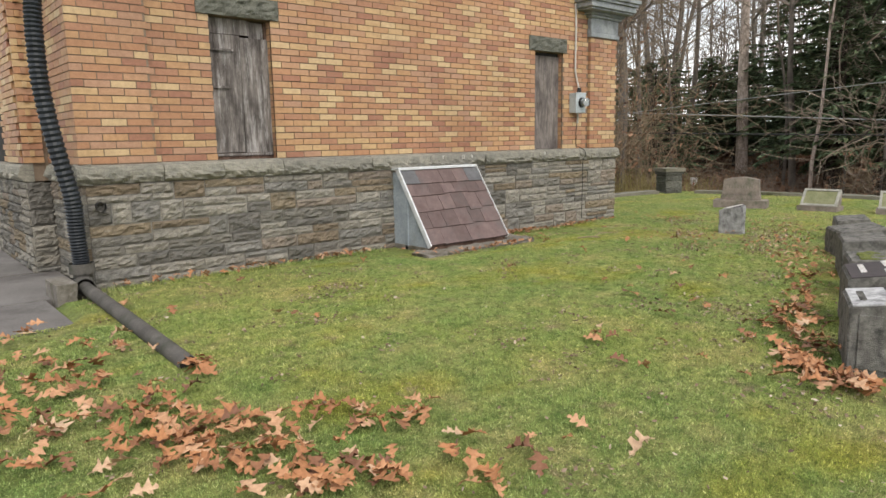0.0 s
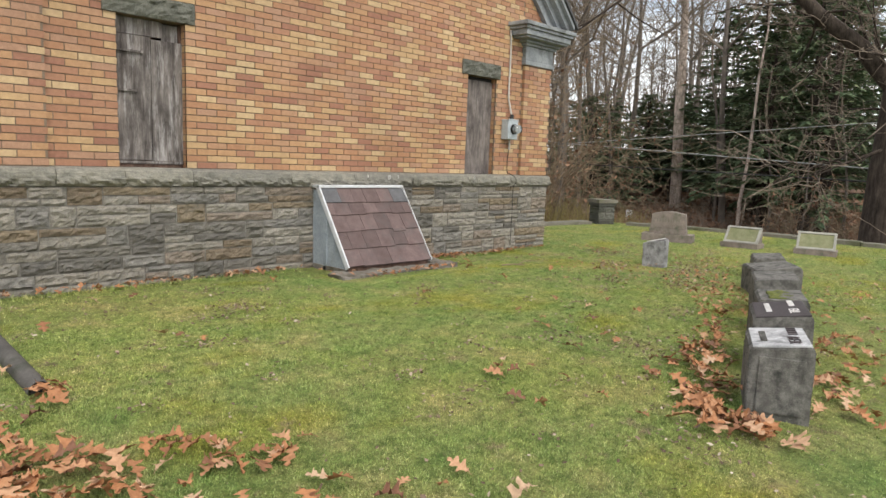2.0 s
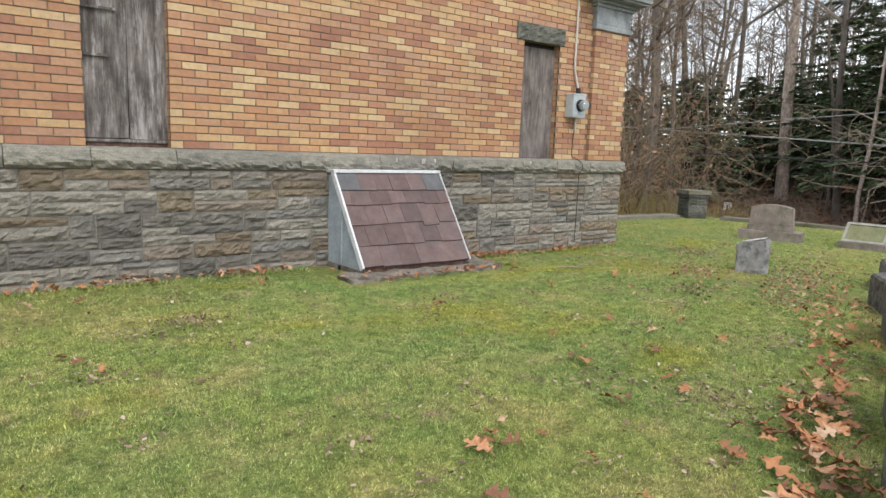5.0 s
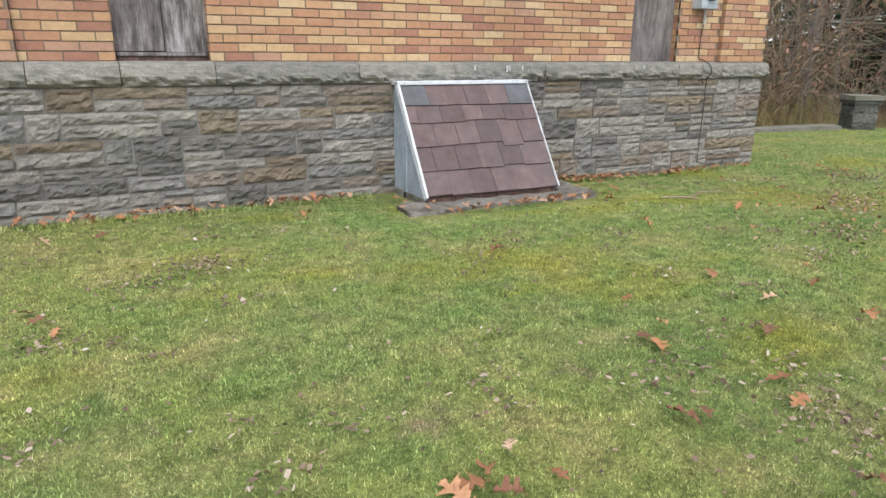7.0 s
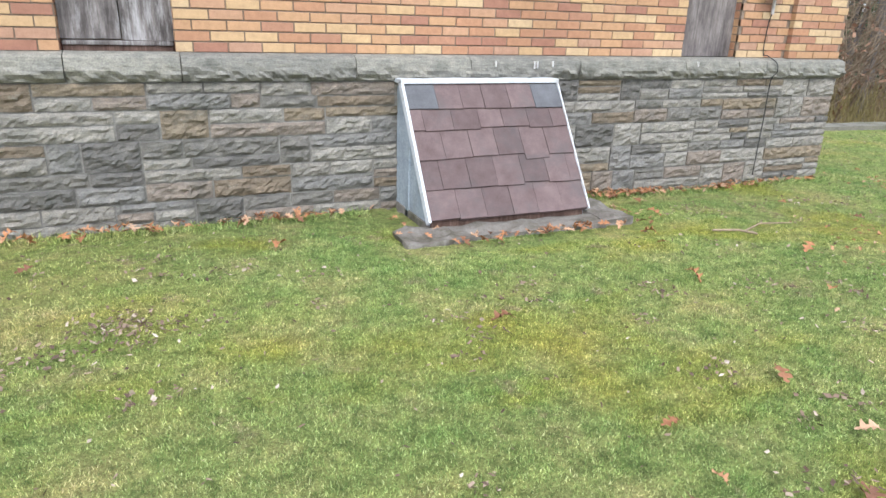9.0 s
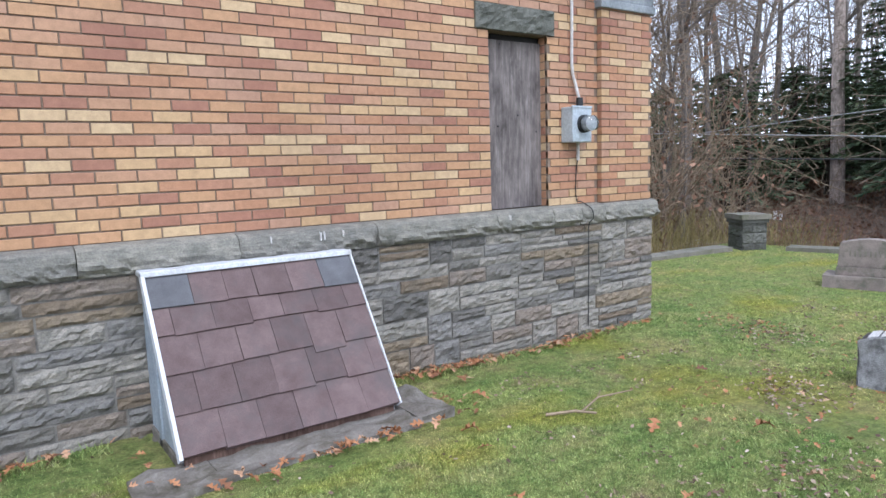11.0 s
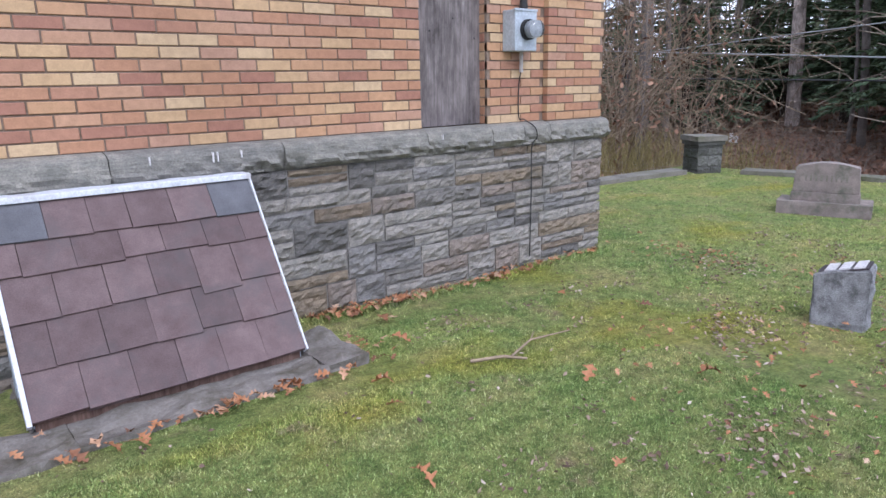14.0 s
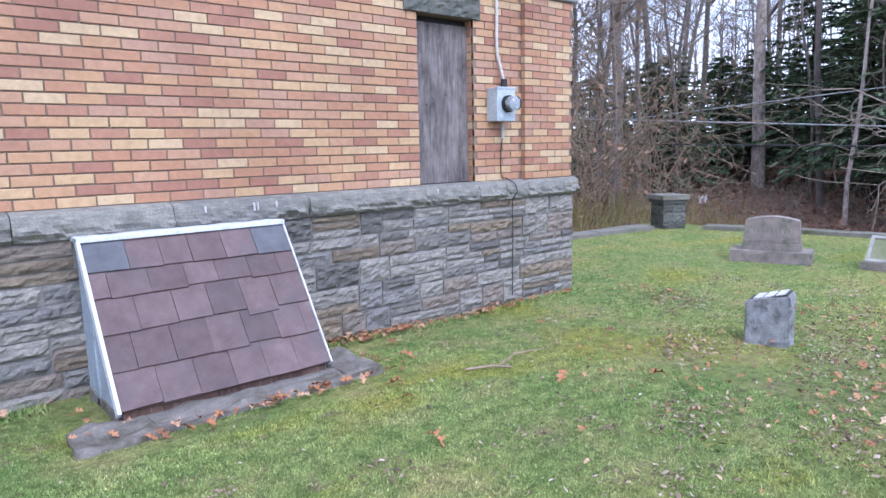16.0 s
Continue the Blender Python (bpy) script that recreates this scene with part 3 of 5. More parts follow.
# side walls and the back
wall_west_bm = block(1.742, 2.0, 7.31, 8.2, 0.9, 3.6)
block(1.742, 1.8, 7.009, 7.309, 0.9, 3.6, bm=wall_west_bm)
block(1.59, 2.0, 8.201, 18, 0.9, 3.6, bm=wall_west_bm)
wall_west = part("wall_west", wall_west_bm, mortar)
tagged(wall_west, "brick side wall with pilasters along a path", "wall", kind="structure")
side = []
for k in range(34):
    z = BELT + 0.005 + k * COURSE
    y = 6.975 - (k % 2) * PITCH / 2
    while y < 16:
        proud = -0.125 if y < 8.1 else 0.06 if 8.15 < y < 8.9 or 10.6 < y < 11.2 or 13 < y < 13.6 else 0.0
        hole = (9.6 < y < 10.2 or 11.8 < y < 12.5) and k < 24
        end = min(y + PITCH - 0.0095, 8.19) if y < 8.1 else y + PITCH - 0.0095
        start = max(y, 6.982)
        if not hole and end - start > 0.02:
            side.append((1.582 - proud + (0.027 if y < 8.1 else 0), 1.76 if y < 8.1 else 1.62, start, end, z, z + COURSE - 0.0095))
            if 8.1 < y < 8.35:
                side.append((1.525, 1.70, 8.17, 8.2, z, z + COURSE - 0.0095))
        y += PITCH
joined_boxes("brickwork", side, brick_rest, wall_west)
wall_west.location.x = 0.065
# flat dark sheets in the side openings: their shade as plain colour
shade_bm = bmesh.new()
for a, b in ((9.6, 10.4), (11.8, 12.7)):
    block(1.583, 1.60, a, b, BELT, BELT + 24 * COURSE, bm=shade_bm)
part("opening_shade", shade_bm, dark_inside, wall_west, "dark sheets for the shade in the side window openings")
wall_east = part("wall_east", block(9.36, RIGHT - 0.005, 7.02, 18, 0.0, 3.55), mortar)
tagged(wall_east, "brick east wall of the chapel", "wall", kind="structure")
wall_north = part("wall_north", prism([(1.95, 0), (9.36, 0), (9.36, 3.6), (MID, 7.3), (1.95, 3.6)], 17.8, 18.0), mortar)
tagged(wall_north, "plain brick back wall of the chapel", "wall", kind="structure")

# stone base
foundation = part("foundation_wall", block(1.845, 9.565, 6.943, 7.3, -0.3, 1.12), stone_mortar)
tagged(foundation, "rock-faced grey sandstone foundation wall", "wall", kind="structure")
west_base = part("foundation_wall", block(1.745, 1.779, 6.96, 8.2, -0.3, 1.12), stone_mortar)
tagged(west_base, "rock-faced grey sandstone side foundation", "wall", kind="structure")


def lay_stone(parent, x, z, w, h, seed, m=None):
    g = 0.006
    mesh = rock_face(w - 2 * g, h - 2 * g, 0.035, seed, 0.017 if h > 0.1 else 0.013)
    ob = part("stone", mesh, stone_piece, parent)
    ob.matrix_basis = (m or Matrix()) @ pose(x + g, 6.934 + rng.uniform(-0.006, 0.004), z + g)


def ashlar(parent, x_from, x_to, seed, m=None):
    r = random.Random(seed)
    bands = [0.0, 0.17, 0.36, 0.57, 0.76, 0.95, 1.118]
    n = 0

    def run(x0, x1, a, b, lo, hi):
        nonlocal n
        p = x0
        while p < x1 - 0.001:
            q = r.uniform(lo, hi)
            if x1 - (p + q) < lo * 0.8:
                q = x1 - p
            n += 1
            lay_stone(parent, p, a, q, b - a, seed * 1000 + n, m)
            p += q

    for z0, z1 in zip(bands, bands[1:]):
        x = x_from
        while x < x_to - 0.01:
            kind_, left = r.random(), x_to - x
            if kind_ < 0.30:
                w = r.uniform(0.18, 0.40)
            else:
                w = r.uniform(0.34, 1.0)
            if left - w < 0.22:
                w = left
            if kind_ < 0.30 or (kind_ < 0.42 and w < 0.6):
                run(x, x + w, z0, z1, 0.18, 0.46)
            elif kind_ < 0.93:
                mid = z0 + (z1 - z0) * r.uniform(0.36, 0.64)
                run(x, x + w, z0, mid, 0.24, 0.66)
                run(x, x + w, mid, z1, 0.24, 0.66)
            else:
                t1, t2 = z0 + (z1 - z0) * r.uniform(0.28, 0.38), z0 + (z1 - z0) * r.uniform(0.6, 0.72)
                for a, b in ((z0, t1), (t1, t2), (t2, z1)):
                    run(x, x + w, a, b, 0.2, 0.55)
            x += w


ashlar(foundation, 1.825, 9.60, 11)
side_m = Matrix(((0, 1, 0, 1.735 - 6.93), (-1, 0, 0, 8.15 + 0.0), (0, 0, 1, 0), (0, 0, 0, 1)))
ashlar(west_base, 0.0, 1.2, 12, side_m)
side_m2 = Matrix(((0, 1, 0, 1.52 - 6.93), (-1, 0, 0, 14.2), (0, 0, 1, 0), (0, 0, 0, 1)))
part("plinth", block(1.56, 1.9, 8.201, 14.2, -0.3, 1.12), stone_mortar, west_base)
ashlar(west_base, 0.0, 6.0, 13, side_m2)
front_m = Matrix.Translation((0, 8.2 - 6.96, 0))
for z, h, s in ((0.0, 0.26, 1), (0.26, 0.2, 2), (0.46, 0.22, 3), (0.68, 0.16, 4), (0.84, 0.27, 5)):
    lay_stone(west_base, 1.53, z, 0.22, h, 700 + s, front_m)
west_base.location.x = 0.065

belt = thing("belt_course", (0, 0, 0), "grey rock-faced stone belt course below the brick", "belt course", kind="structure")


def belt_block(x0, x1, seed, m=None):
    """A belt stone with a smooth sloping top and a split lower face."""
    w, nx = x1 - x0 - 0.006, max(4, round((x1 - x0) / 0.024))
    off = Vector((seed * 3.7, seed * 1.3, 0))
    prof = [(7.02, 0.182, 0), (6.93, 0.168, 0.06), (6.900, 0.150, 0.12), (6.892, 0.125, 0.2), (6.888, 0.098, 0.35), (6.887, 0.074, 0.8), (6.890, 0.052, 1.3), (6.900, 0.030, 1.5), (6.916, 0.010, 1.0), (6.96, 0.0, 0), (7.02, 0.0, 0)]
    verts, faces, k = [], [], len(prof)
    for i in range(nx + 1):
        for y, z, rough_ in prof:
            x = w * i / nx
            b = noise.fractal(Vector((x * 9, y * 3, z * 22)) + off, 0.8, 2.1, 4) * 0.03 * rough_
            end = 0.006 if i in (0, nx) and 0 < rough_ else 0
            verts.append((x, y - b - 0.004 * rough_ + end, z + b * 0.25))
    for i in range(nx):
        faces += [(i * k + j, (i + 1) * k + j, (i + 1) * k + j + 1, i * k + j + 1) for j in range(k - 1)]
    faces += [tuple(range(k)), tuple(nx * k + j for j in range(k - 1, -1, -1))]
    ob = part("stone", pydata("belt_stone", verts, faces), belt_stone, belt)
    ob.matrix_basis = (m or Matrix()) @ pose(x0 + 0.003, 0, 1.116)


joints = (1.757, 2.49, 3.06, 3.70, 4.815, 5.68, 6.63, 7.69, 8.29, 8.62, 8.91, 9.64)
for i, (a, b) in enumerate(zip(joints, joints[1:])):
    belt_block(a, b, i + 1)
west_belt = Matrix(((0, 1, 0, 1.757 - 6.89), (-1, 0, 0, 8.15), (0, 0, 1, 0), (0, 0, 0, 1)))
for i, (a, b) in enumerate(((0.0, 0.6), (0.6, 1.24))):
    belt_block(a, b, 30 + i, west_belt)
west_belt2 = Matrix(((0, 1, 0, 1.537 - 6.89), (-1, 0, 0, 14.2), (0, 0, 1, 0), (0, 0, 0, 1)))
for i in range(7):
    belt_block(i * 0.86, (i + 1) * 0.86, 40 + i, west_belt2)

for x in (5.87, 6.20, 6.225, 6.36, 7.80):
    part("chalk_mark", block(x, x + 0.004, 6.872, 6.90, 1.215 + 0.01 * math.sin(x * 9), 1.262), sign_white, belt, "white chalk mark")
outlet = thing("pipe_stub", (1.925, 6.93, 0.93), "short dark pipe stub in the stone wall", "pipe")
hose("pipe", [(0, 0.03, 0), (0, -0.06, -0.005)], 0.042, black_metal, outlet, "", 0, 3)

# windows
for i, (a, b) in enumerate(WIN):
    w = thing(f"window_{i + 1}", (a, 7.0, BELT), "narrow boarded-up window under a rough stone lintel", "window", kind="structure")
    lintel = part("lintel", rock_face(b - a + sum(LINTEL[i]), 3 * COURSE - 0.006, 0.06, 900 + i, 0.013, 0.03), lintel_stone, w, "rough grey stone lintel")
    lintel.matrix_basis = pose(-LINTEL[i][0], -0.018, 21 * COURSE + 0.003)
    wd, ht = b - a, 21 * COURSE
    if i == 0:
        for k, (x0, x1, z0, z1, y) in enumerate(((0.005, 0.335, 0.07, 1.22, 0.085), (0.34, 0.642, 0.065, 1.2, 0.08), (0.002, 0.45, 1.225, ht - 0.005, 0.095), (0.45, 0.65, 1.20, ht - 0.02, 0.118))):
            bm = block(x0, x1, y, y + 0.025, z0, z1)
            part("board", roughen(bm, 5, 0.004, 5, k), board_old, w, "weathered grey board")
        part("sill_rail", block(0.01, wd - 0.01, 0.06, 0.12, 0.035, 0.062, 0.006), board_old, w)
        part("frame", block(0.01, wd - 0.01, 0.075, 0.13, 0.0, 0.034, 0.004), frame_wood, w)
        part("jamb", block(wd - 0.03, wd - 0.002, 0.09, 0.14, 0.035, ht - 0.01, 0.004), frame_wood, w)
        part("slat", roughen(block(0.0, 0.20, 0.06, 0.075, 0.70, 0.722), 4, 0.003, 9), board_old, w)
        part("slat", roughen(block(0.0, 0.26, 0.06, 0.072, 1.06, 1.078), 4, 0.003, 9, 2), board_old, w)
    else:
        sheet = part("board", roughen(block(0.006, wd - 0.003, 0.085, 0.11, 0.005, ht - 0.05), 7, 0.002, 3), board_grey, w, "grey plywood sheet")
        # backing sheet behind the plywood, coloured near-black as the shade in the gap
        part("frame", block(0.0, wd, 0.11, 0.15, 0.0, ht - 0.002), dark_inside, w)
        for px, pz in ((0.15, 0.66), (0.36, 0.75), (0.18, 1.3), (0.56, 0.62)):
            bm = bmesh.new()
            bmesh.ops.create_icosphere(bm, subdivisions=1, radius=0.008, matrix=Matrix.Translation((px, 0.085, pz)))
            part("nail_head", bm, black_metal, sheet)

# cornice returns, rakes and roof
def cornice(mirror):
    s = -1 if mirror else 1
    c = thing("trim_cornice", (MID, 0, 0), "grey painted cornice return on a corner pilaster", "cornice", kind="structure")

    def slab(name, x0, x1, y0, z0, z1, bev=0.012, mat=grey_paint):
        x0, x1, z0, z1 = x0 - 0.145, x1 - 0.145, 2.948 + (z0 - 3.005) * 0.97, 2.948 + (z1 - 3.005) * 0.97
        a, b = sorted((s * (x0 - MID), s * (x1 - MID)))
        part(name, block(a, b, y0, 7.25, z0, z1, bev), mat, c)
    slab("necking", 9.035, 9.755, 6.92, 3.005, 3.075)
    slab("frieze", 9.05, 9.74, 6.935, 3.075, 3.29)
    slab("bed_mould", 9.01, 9.775, 6.90, 3.29, 3.33)
    slab("bed_mould", 8.96, 9.80, 6.86, 3.33, 3.37)
    slab("soffit_board", 8.80, 9.84, 6.74, 3.37, 3.40)
    slab("corona", 8.76, 9.87, 6.71, 3.40, 3.485)
    slab("crown_mould", 8.72, 9.90, 6.68, 3.485, 3.53)
    slab("crown_mould", 8.68, 9.93, 6.65, 3.53, 3.59)
    return c


cornice(False), cornice(True)
rake = thing("trim_rake", (MID, 0, 0), "grey painted raking boards along the gable", "trim", kind="structure")
for s in (1, -1):
    for y0, lo, hi, reach in ((6.93, -0.30, -0.15, 3.89), (6.86, -0.15, -0.05, 3.98), (6.76, -0.05, 0.04, 4.04), (6.69, 0.04, 0.10, 4.08)):
        o = [(0, 7.60 + lo), (s * reach, 7.60 - reach + lo), (s * reach, 7.60 - reach + hi), (0, 7.60 + hi)]
        part("board", prism(o, y0, 7.2), grey_paint, rake)
roof = thing("roof", (MID, 0, 0), "dark slate gable roof", "roof", kind="structure")
for s in (1, -1):
    o = [(0, 7.71), (s * 4.14, 3.57), (s * 4.14, 3.63), (0, 7.79)]
    part("roof_plane", prism(o, 6.66, 18.2), roof_slate, roof)
    part("fascia", block(*sorted((s * 4.04, s * 4.09)), 7.26, 18, 3.33, 3.54, 0.004), grey_paint, roof)
    part("soffit", block(*sorted((s * 3.7, s * 4.04)), 7.27, 18, 3.33, 3.36), grey_paint, roof)

# ---- cellar hatch ----
hatch = thing("cellar_hatch", (5.11, 6.25, 0.188), "sloping cellar hatch roofed with reddish-brown shingles", "cellar hatch")
HW, HD, HZ = 1.245, 0.57, 0.848
slope = math.atan2(HZ, HD)
length = math.hypot(HZ, HD)
down = Matrix.Translation((0, HD, HZ + 0.085)) @ Matrix.Rotation(-(math.pi / 2 - slope), 4, "X")
for x0 in (0.012, HW - 0.034):
    bm = bmesh.new()
    o = [(0.03, 0.0), (0.03, 0.075), (HD, HZ + 0.05), (0.68, HZ + 0.05), (0.68, 0.0)]
    a = [bm.verts.new((x0, y, z)) for y, z in o]
    b = [bm.verts.new((x0 + 0.022, y, z)) for y, z in o]
    bm.faces.new(a), bm.faces.new(b[::-1])
    for i in range(5):
        bm.faces.new((a[i], b[i], b[(i + 1) % 5], a[(i + 1) % 5]))
    part("side_panel", bm, hatch_blue, hatch, "pale blue-grey painted cheek board")
part("corner_post", block(0.0, 0.03, 0.40, 0.46, 0.0, 0.66, 0.004), hatch_blue, hatch)
part("kerb_board", block(0.0, 0.05, 0.03, 0.66, -0.02, 0.06, 0.006), concrete, hatch)
deck = part("deck", block(0.01, HW - 0.01, 0.012, 0.03, -length, 0.0), frame_wood, hatch)
deck.matrix_basis = down
part("front_board", block(0.02, HW - 0.02, 0.02, 0.05, 0.0, 0.075, 0.004), frame_wood, hatch)
tops = [length * f for f in (0.0, 0.215, 0.365, 0.575, 0.785, 1.0)]
hr = random.Random(8)
shapes = ((0.0, 0.235, 0.425, 0.60, 0.81, 1.02, 1.26), (0.0, 0.10, 0.32, 0.53, 0.72, 0.93, 1.13, 1.26), (0.0, 0.21, 0.42, 0.625, 0.835, 1.04, 1.26),
          (0.0, 0.145, 0.355, 0.565, 0.78, 0.985, 1.17, 1.26), (0.0, 0.225, 0.43, 0.64, 0.84, 1.045, 1.26))
for r, cuts in enumerate(shapes):
    cuts = [c * HW / 1.26 for c in cuts]
    for i, (a, b) in enumerate(zip(cuts, cuts[1:])):
        drop = hr.uniform(-0.008, 0.010) + (0.03 if (r, i) == (2, 4) else 0)
        bm = block(a + 0.0008, b - 0.0008, -0.021 - hr.uniform(0, 0.004), 0.010, -tops[r + 1] - drop, -tops[r] + (0.05 if r else -0.01))
        for v in bm.verts:
            if v.co.z > -tops[r] - 0.02:
                v.co.y += 0.016
            else:
                v.co.x += hr.uniform(-0.0015, 0.0015)
                v.co.z += hr.uniform(-0.004, 0.004)
        bmesh.ops.bevel(bm, geom=bm.edges[:], offset=0.0018, segments=1, affect="EDGES")
        grey = r == 0 and i in (0, len(cuts) - 2)
        ob = part("shingle", bm, shingle_grey if grey else shingle, hatch, "grey slate shingle" if grey else "")
        ob.matrix_basis = down
for x0, x1 in ((-0.012, 0.008), (HW - 0.002, HW + 0.008)):
    ob = part("edge_flashing", block(x0, x1, -0.028, 0.03, -length - 0.01, 0.01, 0.003), white_metal, hatch, "white metal edge strip")
    ob.matrix_basis = down
part("top_flashing", block(-0.012, HW + 0.012, HD - 0.035, HD + 0.12, HZ + 0.075, HZ + 0.105, 0.005), white_metal, hatch, "white metal top strip")

slab_thing = thing("concrete_curb", (4.86, 5.98, 0.0), "worn concrete curb round the cellar hatch", "curb")
part("front_slab", roughen(block(0.0, 0.38, 0.0, 0.30, -0.1, 0.232), 6, 0.03, 7, 1), concrete, slab_thing)
part("front_slab", roughen(block(0.385, 1.50, 0.03, 0.32, -0.1, 0.226), 9, 0.028, 7, 2), concrete, slab_thing)
part("end_slab", roughen(block(1.505, 1.75, 0.06, 0.60, -0.1, 0.245), 7, 0.03, 7, 3), concrete, slab_thing)
part("side_slab", roughen(block(0.0, 0.37, 0.305, 0.93, -0.1, 0.19), 5, 0.010, 6, 4), concrete, slab_thing)
part("bed", block(0.30, 1.6, 0.30, 0.95, -0.1, 0.158), concrete, slab_thing)

# ---- electric meter ----
meter = thing("electric_meter", (8.478, 6.95, 1.818), "grey metal electric meter on the brick wall", "electric meter")
part("box", block(0.0, 0.225, -0.085, 0.048, 0.0, 0.29, 0.008), metal_box, meter, "galvanised metal box")
bm = bmesh.new()
bmesh.ops.create_cone(bm, segments=24, radius1=0.075, radius2=0.072, depth=0.03, cap_ends=True, matrix=Matrix.Translation((0.125, -0.1, 0.15)) @ Matrix.Rotation(radians(90), 4, "X"))
collar = part("collar", bm, black_metal, meter, "dark ring")
bm = bmesh.new()
bmesh.ops.create_cone(bm, segments=24, radius1=0.066, radius2=0.060, depth=0.09, cap_ends=True, matrix=Matrix.Translation((0.125, -0.155, 0.15)) @ Matrix.Rotation(radians(90), 4, "X"))
part("glass_cover", bm, glass, collar, "clear glass dome", True)
bm = bmesh.new()
bmesh.ops.create_cone(bm, segments=20, radius1=0.05, radius2=0.05, depth=0.05, cap_ends=True, matrix=Matrix.Translation((0.125, -0.135, 0.15)) @ Matrix.Rotation(radians(90), 4, "X"))
part("dial", bm, metal_box, collar)
part("lid_lip", block(-0.004, 0.229, -0.09, -0.07, 0.278, 0.296, 0.003), metal_box, meter)
bm = bmesh.new()
bmesh.ops.create_cone(bm, segments=16, radius1=0.032, radius2=0.028, depth=0.08, cap_ends=True, matrix=Matrix.Translation((0.16, -0.01, 0.33)))
part("hub", bm, black_metal, meter)
bm = bmesh.new()
bmesh.ops.create_cone(bm, segments=12, radius1=0.014, radius2=0.014, depth=0.16, cap_ends=True, matrix=Matrix.Translation((0.17, 0.02, -0.07)))
part("nipple", bm, conduit_paint, meter)
cable = thing("service_cable", (8.618, 6.985, 2.178), "pale service cable running up the brick wall", "cable")
hose("cable", [(0.02, -0.04, 0.0), (0.0, -0.02, 0.12), (-0.025, -0.005, 0.26), (-0.02, 0.0, 0.6), (-0.02, 0.0, 1.0), (-0.04, 0.0, 1.22)], 0.013, conduit_paint, cable)
ground_wire = thing("ground_wire", (8.64, 6.985, 0.2), "thin dark ground wire crossing the stone belt", "wire")
hose("wire", [(0.02, -0.01, 1.5), (0.0, 0, 1.38), (0.0, 0, 1.14), (0.03, -0.03, 1.115), (0.06, -0.115, 1.06), (0.07, -0.13, 0.98), (0.05, -0.095, 0.9), (0.06, -0.085, 0.55), (0.05, -0.085, 0.03)], 0.0045, black_metal, ground_wire)

# ---- downspout hose, clay pipe, block ----
spout = thing("downspout_hose", (1.705, 6.80, 0.34), "black corrugated plastic downspout hose at the corner", "drain hose")
hose("hose", [(0.0, 0.0, 0.0), (0.0, 0.0, 0.15), (-0.01, 0.0, 0.40), (-0.02, 0.0, 0.70), (-0.10, 0.0, 1.15), (-0.155, 0.0, 1.6), (-0.16, 0.0, 2.0), (-0.145, 0.02, 2.35), (-0.16, 0.08, 2.8), (-0.25, 0.35, 3.05)], 0.060, hose_plastic, spout, "", 0.011, 20, False)
drain = thing("drain_pipe", (1.685, 6.78, 0.25), "old dark drain pipe lying on the grass", "drain pipe")
hose("elbow", [(0.02, 0.01, 0.20), (0.02, 0.0, 0.10), (0.01, -0.05, 0.045), (0.0, -0.14, 0.035)], 0.075, pipe_clay, drain, "", 0, 6)
clay = hose("pipe", [(0.0, -0.12, 0.035), (-0.02, -0.9, 0.03), (-0.04, -1.7, 0.02), (-0.06, -2.63, 0.0)], 0.052, pipe_clay, drain, "", 0, 6)
hose("bell", [(0.02, 0.01, 0.14), (0.02, 0.01, 0.225)], 0.10, pipe_clay, drain, "", 0, 3)
# a disc across the pipe's end, its dark colour painting the shade within
bm = bmesh.new()
bmesh.ops.create_circle(bm, segments=14, radius=0.045, cap_ends=True, matrix=Matrix.Translation((-0.06, -2.618, 0.0)) @ Matrix.Rotation(radians(90), 4, "X"))
part("mouth", bm, dark_inside, clay, "dark open mouth")
stone_block = thing("concrete_block", (1.44, 6.48, 0.16), "small mossy concrete block beside the path", "block")
part("body", roughen(block(0, 0.15, 0, 0.42, -0.1, 0.20), 4, 0.012, 7), concrete, stone_block)
walkway = thing("pavement_path", (0, 0, 0), "grey concrete path along the chapel wall", "path", kind="structure")
for k, (x0, x1, y0, y1) in enumerate(((-4.0, 1.40, 5.72, 6.72), (-4.0, 1.76, 6.725, 8.1), (-4.0, 1.56, 8.11, 10.6), (-4.0, 1.45, 10.61, 13.2), (-4.0, 1.45, 13.21, 16))):
    part("slab", block(x0, x1, y0, y1, -0.1, 0.215 + 0.006 * k, 0.01), path_concrete, walkway)

# ---- gravestones ----
def bars(parent, rows_, m, mat, size=0.03, gap=0.55):
    """Worn writing as plain bars."""
    for k, (x0, x1, z) in enumerate(rows_):
        x = x0
        while x < x1:
            w = 0.42 * size * (0.7 + 0.5 * ((k * 7 + int(x * 97)) % 5) / 5)
            ob = part("letter", block(x, min(x + w, x1), -0.006, 0.006, z, z + size), mat, parent)
            ob.matrix_basis = m
            x += w + gap * size


